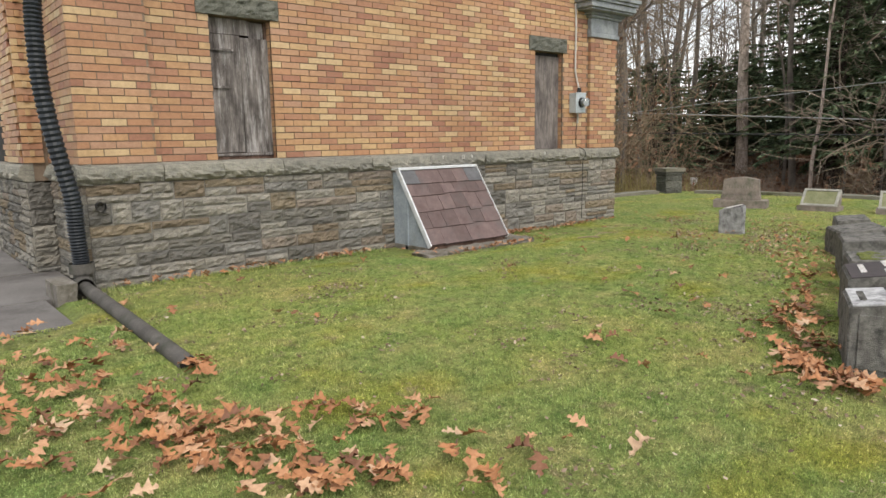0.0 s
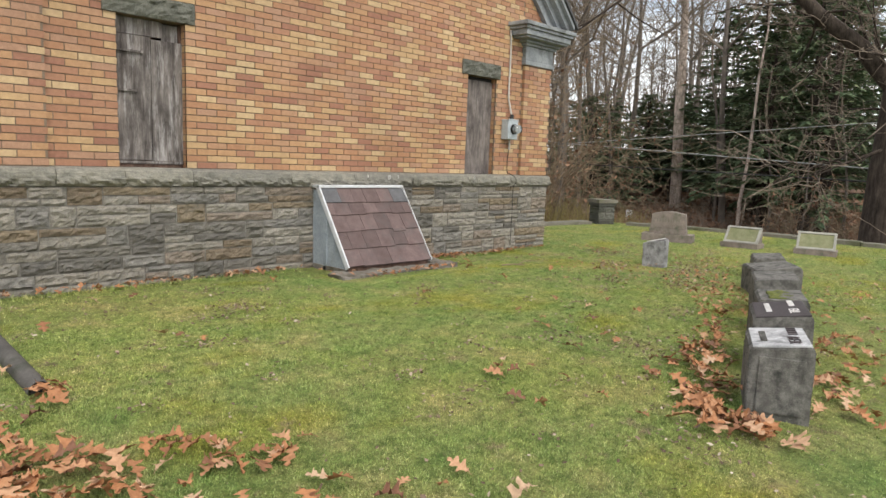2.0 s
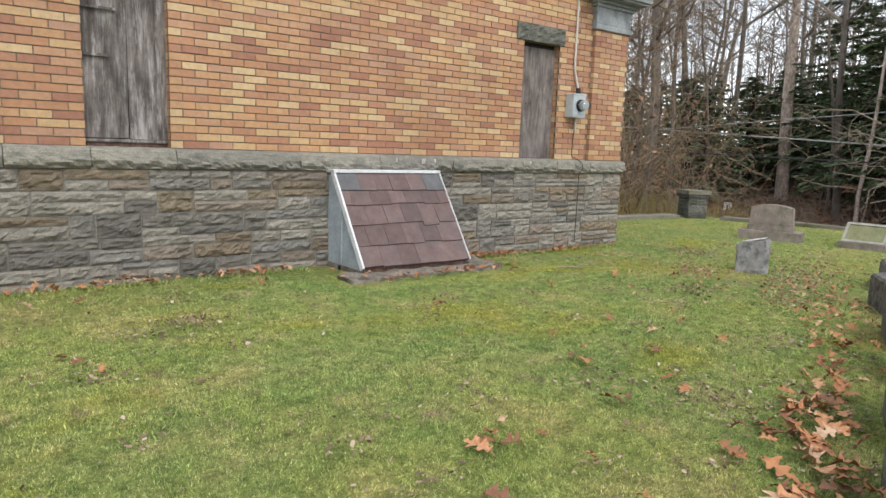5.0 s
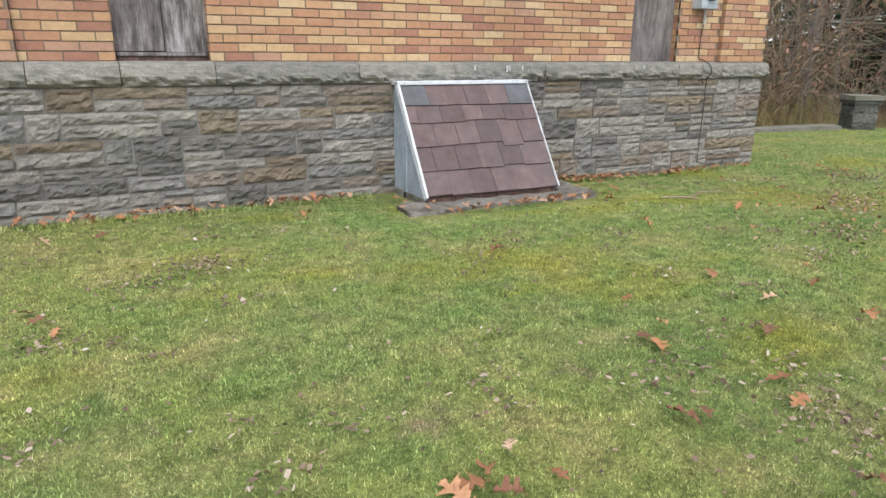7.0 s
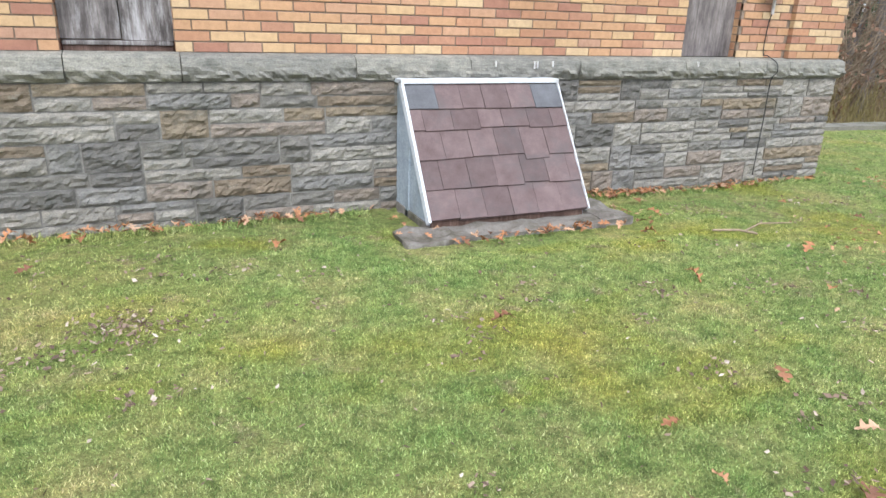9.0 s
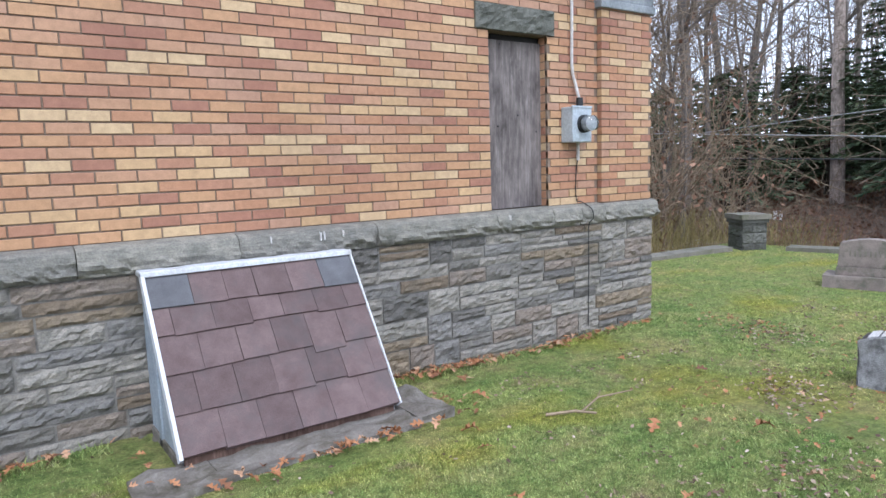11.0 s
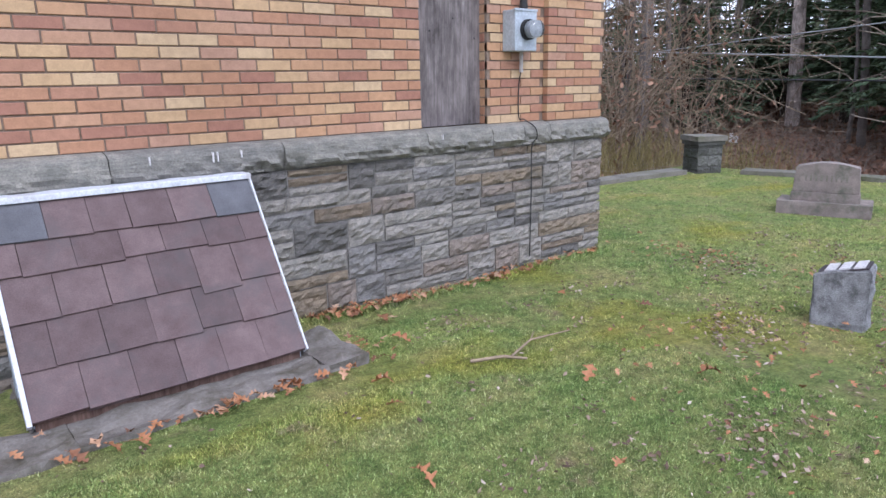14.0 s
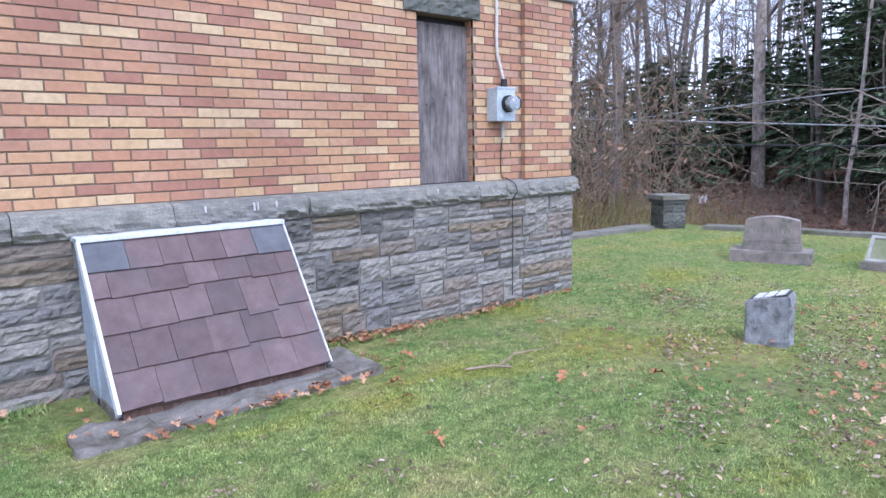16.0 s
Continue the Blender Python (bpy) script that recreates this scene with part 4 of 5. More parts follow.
def slant_marker(at, turn, label, w, d, h, drop, body, face, writing=None, letter=0.034):
    """A low marker: its length w along x, its face sloping down by drop towards +y."""
    g = thing("gravestone", (at[0], at[1], ground_z(*at)), label, "gravestone", "row of grave markers", turn=turn)
    bm = bmesh.new()
    o = [(-d / 2, -0.12), (d / 2, -0.12), (d / 2, h - drop), (-d / 2 + 0.02, h), (-d / 2, h - 0.02)]
    a = [bm.verts.new((-w / 2, y, z)) for y, z in o]
    b = [bm.verts.new((w / 2, y, z)) for y, z in o]
    bm.faces.new(a), bm.faces.new(b[::-1])
    for i in range(5):
        bm.faces.new((a[i], b[i], b[(i + 1) % 5], a[(i + 1) % 5]))
    bmesh.ops.bevel(bm, geom=bm.edges[:], offset=0.008, segments=2, affect="EDGES")
    part("body", roughen(bm, 3, 0.022 if body is granite_rough else 0.007, 11, at[0]), body, g)
    tilt = math.atan2(drop, d - 0.02)
    m = Matrix.Translation((0, 0, h - drop / 2 + 0.004)) @ Matrix.Rotation(-tilt, 4, "X")
    ob = part("top_face", block(-w / 2 + 0.012, w / 2 - 0.012, -d / 2 + 0.016, d / 2 - 0.014, -0.006, 0.006, 0.003), face, g)
    ob.matrix_basis = m
    if writing:
        flat = m @ Matrix.Rotation(math.pi, 4, "Z") @ Matrix.Rotation(-math.pi / 2, 4, "X")
        bars(g, writing, flat @ Matrix.Translation((0, -0.008, 0)), sign_white if face in (granite_dark, granite) else granite, letter, 0.25 if letter > 0.05 else 0.55)
    return g


ROW = 23.0
g1 = slant_marker((4.73, 1.755), ROW, "dark granite grave marker with a pale worn top", 0.48, 0.32, 0.415, 0.035, granite, granite_pale, [(-0.10, 0.12, -0.10)])
part("end_panel", block(-0.248, -0.238, -0.12, 0.11, 0.03, 0.34, 0.003), granite, g1)


def lettering(parent, body, size, at, tilt, mat):
    """Raised letters on a sloping top, read from the +y side."""
    font = bpy.data.curves.new("lettering", "FONT")
    font.body, font.size, font.extrude, font.align_x, font.align_y, font.space_character = body, size, 0.002, "CENTER", "CENTER", 1.2
    font.materials.append(mat)
    txt = new("lettering", font)
    txt.parent = parent
    txt.matrix_basis = Matrix.Translation(at) @ Matrix.Rotation(-tilt, 4, "X") @ Matrix.Rotation(math.pi, 4, "Z")


lettering(g1, "BER", 0.088, (-0.10, -0.065, 0.418), 0.117, granite_dark)
lean1 = Matrix.Translation((0, 0, 0.408)) @ Matrix.Rotation(-0.117, 4, "X") @ Matrix.Rotation(math.pi, 4, "Z") @ Matrix.Rotation(-math.pi / 2, 4, "X")
bars(g1, [(-0.20, -0.03, 0.05)], lean1, granite_dark, 0.05)
g2 = slant_marker((5.50, 2.00), ROW, "polished dark granite grave marker with white letters", 0.55, 0.35, 0.425, 0.05, granite, granite_dark, [(-0.24, -0.06, 0.06), (-0.16, 0.12, -0.09)])
lettering(g2, "ELL", 0.085, (-0.105, -0.07, 0.422), 0.15, sign_white)
g3 = slant_marker((6.47, 2.30), ROW, "grey granite marker with a mossy sunken top", 0.54, 0.36, 0.34, 0.025, granite, granite)
part("moss_patch", roughen(block(-0.20, 0.14, -0.08, 0.10, 0.318, 0.34), 7, 0.02, 12), moss_top, g3, "yellow-green moss")
slant_marker((7.30, 2.62), ROW, "dark weathered granite marker with a slanted top", 0.58, 0.38, 0.375, 0.03, granite, granite)
slant_marker((8.40, 3.02), ROW + 10, "grey granite marker with a tilted slanted face", 0.60, 0.46, 0.34, 0.06, granite, granite)
slant_marker((9.56, 3.45), ROW, "low grey granite grave marker in the lawn", 0.62, 0.36, 0.31, 0.03, granite, granite)
small = slant_marker((9.10, 4.73), 12, "small rough granite marker with a worn slanted face", 0.22, 0.29, 0.38, 0.07, granite_rough, granite_dark, [(-0.09, 0.09, 0.055), (-0.09, 0.09, -0.02), (-0.09, 0.09, -0.095)], 0.055)
mon = thing("monument", (12.68, 6.30, ground_z(12.68, 6.30)), "pink-grey granite monument with a curved top", "gravestone", turn=-72)
part("base", roughen(block(-0.58, 0.58, -0.27, 0.27, -0.1, 0.15), 5, 0.012, 7), granite_warm, mon, "rough granite base")
bm = prism([(-0.43, 0.15), (0.43, 0.15), (0.42, 0.25), (-0.42, 0.25)], -0.17, 0.17, 0.008)
part("plinth", roughen(bm, 2, 0.006, 9), granite_warm, mon)
outline = [(-0.41, 0.25), (0.41, 0.25), (0.385, 0.54)] + [(0.385 - 0.77 * i / 8, 0.54 + 0.05 * math.sin(math.pi * i / 8)) for i in range(1, 8)] + [(-0.385, 0.54)]
part("die", prism(outline, -0.12, 0.12, 0.008), granite_warm, mon)
bars(mon, [(-0.26, 0.26, 0.38)], Matrix.Translation((0, -0.118, 0)), cap_stone, 0.07)
mon.scale = (0.78, 0.8, 0.95)


def framed_slab(at, turn, label):
    s = thing("grave_slab", (at[0], at[1], ground_z(*at)), label, "gravestone", "framed slant markers", turn=turn)
    part("base", roughen(block(-0.36, 0.36, -0.20, 0.22, -0.1, 0.10), 4, 0.008, 8), granite_warm, s)
    lean = Matrix.Translation((0, -0.12, 0.095)) @ Matrix.Rotation(radians(-38), 4, "X")
    for args in ((-0.33, 0.33, 0.0, 0.045), (-0.33, 0.33, 0.345, 0.39), (-0.33, -0.285, 0.046, 0.344), (0.285, 0.33, 0.046, 0.344)):
        ob = part("rim", block(args[0], args[1], -0.02, 0.05, args[2], args[3], 0.006), marble_rim, s, "pale stone rim")
        ob.matrix_basis = lean
    ob = part("face", block(-0.284, 0.284, -0.004, 0.05, 0.046, 0.344), moss_face, s, "mossy greenish face")
    ob.matrix_basis = lean
    bm = block(-0.32, 0.32, 0.02, 0.20, 0.08, 0.12)
    for v in bm.verts:
        if v.co.z > 0.1 and v.co.y > 0.1:
            v.co.z = 0.40
    part("back", bm, granite_warm, s)
    s.scale = (0.88, 0.88, 0.9)
    return s


framed_slab((12.92, 5.02), -88, "slanted grave slab with pale rim and mossy face")
framed_slab((13.05, 3.86), -78, "slanted grave slab with pale rim on the lawn")

# ---- coping, pillars, sign ----
coping = thing("coping", (0, 0, 0), "low worn stone coping along the lawn's edge", "coping", kind="structure")
line = [(9.8, 9.6), (11.0, 9.55), (12.0, 9.46), (13.1, 9.34), (14.4, 9.18), (15.1, 8.5), (15.4, 7.4), (15.6, 6.2), (15.7, 5.0), (15.8, 3.8), (15.95, 2.75)]
for i, (p, q) in enumerate(zip(line, line[1:])):
    if i == 4:
        continue
    d = Vector((q[0] - p[0], q[1] - p[1]))
    z = ground_z(p[0] - 0.5, p[1] - 0.3)
    ob = part("stone", roughen(block(0.004, d.length - 0.004, -0.17, 0.17, -1.1, 0.065), 4, 0.012, 5, i), cap_stone, coping)
    ob.matrix_basis = pose(p[0], p[1], z, 0, 0, math.degrees(math.atan2(d.y, d.x)))


def pillar(at, z0, height, label, turn, size=1.0):
    p = thing("stone_pillar", (at[0], at[1], z0), label, "pillar", "gate pillars", turn=turn)
    part("core", block(-0.30, 0.30, -0.30, 0.30, -0.8, height - 0.14), stone_mortar, p)
    r = random.Random(int(at[0] * 10))
    for s in range(4):
        z, k = -0.4, 0
        while z < height - 0.15:
            h = min(r.uniform(0.12, 0.2), height - 0.14 - z)
            x = -0.34
            while x < 0.339:
                w = r.uniform(0.2, 0.42)
                if 0.34 - (x + w) < 0.14:
                    w = 0.34 - x
                mesh = rock_face(w - 0.012, h - 0.012, 0.06, int(z * 100) + s * 31 + int(x * 77), 0.02)
                ob = part("stone", mesh, pillar_stone, p)
                ob.matrix_basis = Matrix.Rotation(s * math.pi / 2, 4, "Z") @ pose(x + 0.006, -0.33, z + 0.006)
                x += w
            z += h
            k += 1
    part("cap_course", roughen(block(-0.37, 0.37, -0.37, 0.37, height - 0.14, height - 0.08), 3, 0.008, 7), pillar_stone, p)
    bm = block(-0.41, 0.41, -0.41, 0.41, height - 0.08, height)
    part("capstone", roughen(bm, 4, 0.010, 6), cap_stone, p, "mossy grey capstone")
    p.scale = (size, size, 1)
    return p


pillar((14.85, 9.06), 0.07, 0.64, "dark stone pillar with a flat cap", -27, 0.63)
pillar((16.1, 2.38), -0.2, 0.80, "dark stone pillar with a mossy cap", 8, 0.79)
cheek = thing("step_block", (15.2, 2.36, -0.62), "low stone block with a mossy flat top", "stone block", turn=15)
part("body", roughen(block(-0.45, 0.40, -0.36, 0.36, -0.1, 0.50), 4, 0.02, 6), pillar_stone, cheek)
part("capstone", roughen(block(-0.52, 0.46, -0.43, 0.43, 0.50, 0.60), 4, 0.012, 6), moss_face, cheek, "mossy flat slab")
sign = thing("small_sign", (28.0, 15.6, -0.75), "small white sign on a dark stake", "sign", turn=-62)
part("stake", block(-0.015, 0.015, -0.01, 0.01, -0.4, 0.2), black_metal, sign)
part("plate", block(-0.15, 0.15, -0.018, -0.011, 0.0, 0.40, 0.002), sign_white, sign, "white plate")
part("mark", block(-0.04, 0.04, -0.021, -0.0185, 0.08, 0.17), sign_red, sign)


# ---- trees ----
def wander(r, amount):
    return Vector((r.gauss(0, amount), r.gauss(0, amount), r.gauss(0, amount)))


def grow(segs, r, p, d, total, rad, level, up=0.1, thin=0.0045, kids=3):
    steps = 6 if level == 0 else 4
    tip = rad * (0.35 if level == 0 else 0.3)
    for i in range(steps):
        d = (d + wander(r, 0.07 + 0.07 * level) + Vector((0, 0, up))).normalized()
        q = p + d * total / steps
        r0, r1 = rad + (tip - rad) * i / steps, rad + (tip - rad) * (i + 1) / steps
        segs.append((*p, *q, max(r0, thin), max(r1, thin)))
        if level < 4 and (level or i > 1):
            for _ in range(kids if level < 2 else 2):
                if r.random() < 0.72:
                    side_ = wander(r, 1.0)
                    side_ = (side_ - d * side_.dot(d)).normalized()
                    c = (d * r.uniform(0.35, 0.9) + side_).normalized()
                    if rad * 0.5 > thin * 0.6:
                        grow(segs, r, q, c, total * r.uniform(0.36, 0.58), r1 * r.uniform(0.4, 0.62), level + 1, up, thin, kids)
        p = q


def bare_tree(seed, height, rad, lean=(0, 0), thin=0.007, up=0.12, kids=2):
    segs = []
    grow(segs, random.Random(seed), Vector((0, 0, -0.3)), Vector((lean[0], lean[1], 1)).normalized(), height, rad, 0, up, thin, kids)
    return segs


def split_tree(segs, limit):
    return [s for s in segs if s[6] > limit], [s for s in segs if s[6] <= limit]


def tree_thing(name, segs, at, label, trunk_mat, twig_mat, limit, turn=0.0, group=""):
    t = thing(name, (at[0], at[1], ground_z(*at)), label, "tree", group, turn=turn)
    big, fine = split_tree(segs, limit)
    part("trunk", tubes(big), trunk_mat, t)
    tagged(part("twig_crown", tubes(fine), twig_mat, t, "bare twigs"), kind="stuff")
    return t


# the big old tree by the road
right = Vector((0.2, -0.98, 0))
big_r = random.Random(21)
segs = []


def limb(points, r0, r1, sprout):
    pts = [right * a + Vector((0.98, 0.2, 0)) * c + Vector((0, 0, z)) for a, z, c in points]
    n = len(pts) - 1
    for i in range(n):
        for k in range(3):
            p, q = pts[i].lerp(pts[i + 1], k / 3), pts[i].lerp(pts[i + 1], (k + 1) / 3)
            u0, u1 = (i + k / 3) / n, (i + (k + 1) / 3) / n
            a, b = r0 + (r1 - r0) * u0, r0 + (r1 - r0) * u1
            segs.append((*p, *q, a, b))
            for _ in range(sprout):
                if big_r.random() < 0.75:
                    d = (wander(big_r, 0.6) + (q - p).normalized() * 0.5).normalized()
                    grow(segs, big_r, q, d, big_r.uniform(1.4, 3.2), max(b * 0.22, 0.025), 2, 0.03, 0.007, 2)


limb([(0, -0.4, 0), (0.0, 0.3, 0), (0.0, 2.4, 0), (0.05, 4.4, 0), (0.45, 7, 0.1), (0.9, 10.5, 0.3)], 0.66, 0.30, 0)
limb([(0.2, -0.4, 0.1), (0.15, 0.5, 0.1), (0.1, 1.6, 0.1)], 0.70, 0.46, 0)
limb([(0.2, 2.5, -0.1), (0.75, 3.45, -0.2), (1.35, 4.1, -0.4), (2.0, 5.2, -0.5), (2.5, 6.8, -0.6), (2.9, 9, -0.6), (3.1, 11, -0.6)], 0.34, 0.18, 2)
limb([(-0.1, 4.4, 0), (-0.9, 5.4, -0.4), (-1.9, 6.2, -0.9), (-2.6, 7.0, -1.2), (-2.9, 8.8, -1.3), (-3.4, 11, -1.2)], 0.23, 0.08, 2)
limb([(0.2, 4.8, 0), (1.2, 5.6, 0.2), (2.3, 6.9, 0.3), (3.2, 9, 0.4)], 0.18, 0.07, 2)
limb([(0.3, 5.3, 0), (1.5, 6.9, -0.3), (2.6, 9.2, -0.6)], 0.14, 0.05, 2)
limb([(-2.3, 6.8, -1.1), (-3.6, 7.1, -2.6), (-5.2, 6.5, -4.2), (-6.6, 5.2, -5.2)], 0.065, 0.02, 1)
limb([(0.7, 9, 0.2), (0.3, 12, 0.3), (0.4, 15, 0.3)], 0.3, 0.1, 2)
limb([(-0.2, 3.0, -0.3), (-1.0, 2.6, -1.2), (-2.0, 2.4, -2.0)], 0.05, 0.015, 2)
limb([(0.3, 1.9, -0.3), (1.1, 1.6, -1.0), (1.9, 1.7, -1.6)], 0.028, 0.01, 1)
tree_thing("tree", segs, (20.3, 4.3), "massive old bare tree with spreading limbs", bark, twig, 0.02)

# the pale straight trunk and its neighbours
sn = random.Random(3)
segs = []
for i in range(12):
    a, b = i * 0.78, (i + 1) * 0.78
    segs.append((0.03 * math.sin(i), 0.02 * i, a - 0.4, 0.03 * math.sin(i + 1), 0.02 * (i + 1), b - 0.4, 0.20 - 0.009 * i, 0.20 - 0.009 * (i + 1)))
    if i > 3:
        for _ in range(2):
            grow(segs, sn, Vector((0.03 * math.sin(i), 0.02 * i, b - 0.4)), (wander(sn, 1) + Vector((0, 0, 0.4))).normalized(), sn.uniform(0.7, 1.9), 0.03, 2, 0.05, 0.006, 2)
tree_thing("tree", segs, (33.4, 16.05), "pale dead tree trunk with a broken top", bark_pale, twig, 0.06).scale = (1.5, 1.5, 1.45)
tree_thing("tree", bare_tree(31, 13, 0.21, (0.0, 0.02), 0.008, 0.12, 3), (21.9, 15.2), "tall bare tree with a greyish trunk", bark_grey, twig_pale, 0.05)
tree_thing("tree", bare_tree(32, 9, 0.075, (0.0, 0.0), up=0.45), (25.2, 9.75), "slender bare sapling with pale twigs", bark_pale, twig_pale, 0.02)

kinds_ = [bare_tree(50 + k, h, rr, thin=0.008, kids=3) for k, (h, rr) in enumerate(((15, 0.14), (17, 0.17), (14, 0.11), (18, 0.19), (12, 0.08)))]
proto = []
for k, s in enumerate(kinds_):
    big, fine = split_tree(s, 0.05)
    proto.append((tubes(big), tubes(fine)))
spots = [(28.4, 11.6, 0), (29, 18.2, 1), (26.5, 17.4, 2), (36, 20.5, 1), (24.5, 19.5, 4), (33, 24.5, 2), (40, 24, 0), (35, 10.6, 1), (42, 19.5, 1), (45, 27, 3), (30, 24.5, 1),
         (22.8, 17.8, 2), (37, 27.5, 0), (46, 16, 2), (47, 22, 1), (27, 24, 0), (21, 19.5, 4), (34, 30, 3), (52, 30, 1), (55, 20, 0), (60, 7, 3), (75, -8, 0), (48, 9.5, 1), (31.5, 18.6, 2), (38, 18.5, 4)]
tr = random.Random(77)
for x, y, k in spots:
    t = thing("tree", (x, y, ground_z(x, y)), "tall bare grey-brown woodland tree", "tree", "bare woodland trees", turn=tr.uniform(0, 360))
    t.scale = (1, 1, tr.uniform(0.88, 1.12))
    part("trunk", proto[k][0], bark_grey, t)
    tagged(part("twig_crown", proto[k][1], twig, t, "bare twigs"), kind="stuff")


for x, y, k, s in ((16.6, 13.2, 4, 0.55), (18.2, 15.0, 2, 0.6), (20.2, 17.2, 4, 0.7), (15.6, 15.6, 4, 0.6), (22.4, 16.2, 2, 0.65), (19.0, 13.2, 4, 0.5), (21.2, 18.8, 2, 0.75), (23.4, 17.0, 4, 0.8),
                   (17.0, 17.0, 2, 0.7), (28.4, 17.0, 4, 0.9), (25.4, 17.8, 2, 0.8), (30.2, 19.8, 4, 1.0), (23.0, 18.9, 4, 0.8), (29.4, 12.4, 4, 0.8), (20.0, 15.4, 2, 0.6), (24.8, 8.6, 4, 0.5), (25.0, 6.4, 4, 0.55), (24.4, 7.4, 4, 0.42), (18.6, 18.0, 4, 0.8)):
    t = thing("tree", (x, y, ground_z(x, y)), "thin bare brown sapling", "tree", "roadside saplings", turn=tr.uniform(0, 360))
    t.scale = (s * 1.2, s * 1.2, s)
    part("trunk", proto[k][0].copy(), bark_grey, t)
    tagged(part("twig_crown", proto[k][1].copy(), twig_pale, t, "bare twigs"), kind="stuff")


# evergreens
def conifer(seed, height, reach):
    r = random.Random(seed)
    segs_ = [(0, 0, height * i / 8 - 0.3, 0, 0, height * (i + 1) / 8 - 0.3, 0.22 * (1 - i / 8.5), 0.22 * (1 - (i + 1) / 8.5)) for i in range(8)]
    tri = []
    z = height * 0.15
    while z < height * 0.98:
        u = z / height
        span = reach * (1 - u) ** 0.75 + 0.25
        for _ in range(4 if u < 0.7 else 5):
            a = r.uniform(0, 2 * math.pi)
            ln = span * r.uniform(0.65, 1.1)
            d = Vector((math.cos(a), math.sin(a), r.uniform(-0.05, 0.25)))
            p = Vector((0, 0, z + r.uniform(-0.15, 0.15)))
            n = max(4, int(ln / 0.4))
            for i in range(n):
                q = p + d * (ln / n)
                d = (d + Vector((r.gauss(0, 0.09), r.gauss(0, 0.09), r.gauss(-0.10, 0.08)))).normalized()
                if i % 2 == 0 or i == n - 1:
                    e = p + (q - p) * 2 if i < n - 1 else q
                    segs_.append((*p, *e, 0.022 * (1 - i / n) + 0.006, 0.022 * (1 - i / n) + 0.004))
                if i >= 1:
                    for _k in range(20):
                        base = p.lerp(q, r.random())
                        side_ = Vector((-d.y, d.x, 0)).normalized() * r.choice((-1, 1))
                        out = (side_ * r.uniform(0.4, 1) + d * r.uniform(0.2, 0.9) + Vector((0, 0, r.uniform(-0.9, 0.35)))).normalized()
                        lg = r.uniform(0.12, 0.40) * (0.6 + 0.4 * (1 - u))
                        wv = out.cross(Vector((r.gauss(0, 0.5), r.gauss(0, 0.5), 1))).normalized() * r.uniform(0.045, 0.085)
                        tri.append((tuple(base - wv), tuple(base + wv), tuple(base + out * lg)))
                p = q
        z += 0.30 + 0.12 * u
    return tubes(segs_), soup("crown", np.array(tri), 3)


firs = [conifer(5, 14, 3.4), conifer(6, 11, 3.0), conifer(7, 17, 3.8)]
fir_spots = [(26.8, 8.1, 0), (27.9, 9.9, 1), (31.5, 9.4, 2), (33, 12.2, 0), (36, 9.6, 2), (39, 13.2, 0), (29.6, 8.2, 0), (31, 18.6, 1), (33.5, 20.2, 1), (28.6, 18.0, 1), (36.5, 17.8, 1), (34, 26, 1), (30.5, 22.8, 1),
             (27.2, 19.8, 1), (34.8, 14.6, 0), (31.6, 11.4, 1), (25.4, 7.1, 1), (32, 22, 1), (37.5, 20.0, 1)]
for x, y, k in fir_spots:
    t = thing("tree", (x, y, ground_z(x, y)), "dark green drooping evergreen tree", "tree", "woodland evergreens", turn=tr.uniform(0, 360))
    s = tr.uniform(0.9, 1.1)
    t.scale = (s, s, s * 0.52) if y > 0.47 * x else (s * 1.1, s * 1.1, s * 0.76)
    part("trunk", firs[k][0], bark, t)
    part("crown", firs[k][1], needles, t, "dark green needles")

for x, y in ((44, 18), (42, 22.5), (38, 24.5), (41, 20), (46, 21), (47, 25), (48, 14.5), (43, 28), (50, 19), (36, 12.5), (45, 12), (52, 22)):
    t = thing("tree", (x, y, ground_z(x, y)), "low spreading dark evergreen in the wood", "tree", "woodland evergreens", turn=tr.uniform(0, 360))
    t.scale = (1.5, 1.5, 0.55)
    part("trunk", firs[1][0], bark, t)
    part("crown", firs[1][1], needles, t, "dark green needles")

# brush and weeds beyond the coping
br = random.Random(15)
stems = []
for _ in range(1000):
    x, y = br.uniform(22.3, 33), br.uniform(4.5, 22)
    if br.random() < 0.35:
        x = br.uniform(22.3, 25.5)
    if x < 24.6 and 12.6 < y < 14.2:
        continue
    z = ground_z(x, y) - 0.05
    p, d, ln, rad = Vector((x, y, z)), (wander(br, 0.45) + Vector((0, 0, 1))).normalized(), br.uniform(0.4, 1.5), br.uniform(0.005, 0.010)
    for i in range(5):
        d = (d + wander(br, 0.16) + Vector((0, 0, -0.05))).normalized()
        q = p + d * ln / 5
        stems.append((*p, *q, rad * (1 - i / 6), rad * (1 - (i + 1) / 6)))
        if i > 0:
            e = q + (d + wander(br, 0.6)).normalized() * ln * 0.25
            stems.append((*q, *e, rad * 0.6, rad * 0.3))
        p = q
tagged(part("undergrowth", tubes(stems, 3), twig), "tangled bare undergrowth at the wood's edge", "undergrowth", kind="stuff")
stems = []
for _ in range(2600):
    x, y = br.uniform(10.5, 21.5), br.uniform(10.2, 15.5)
    z = ground_z(x, y) - 0.05
    p, d, ln = Vector((x, y, z)), (wander(br, 0.22) + Vector((0, 0, 1))).normalized(), br.uniform(0.4, 1.25)
    for i in range(3):
        d = (d + wander(br, 0.12)).normalized()
        q = p + d * ln / 3
        stems.append((*p, *q, 0.006, 0.004))
        p = q
tagged(part("tall_weeds", tubes(stems, 3), weed), "dry yellowish weeds behind the coping", "weeds", kind="stuff")


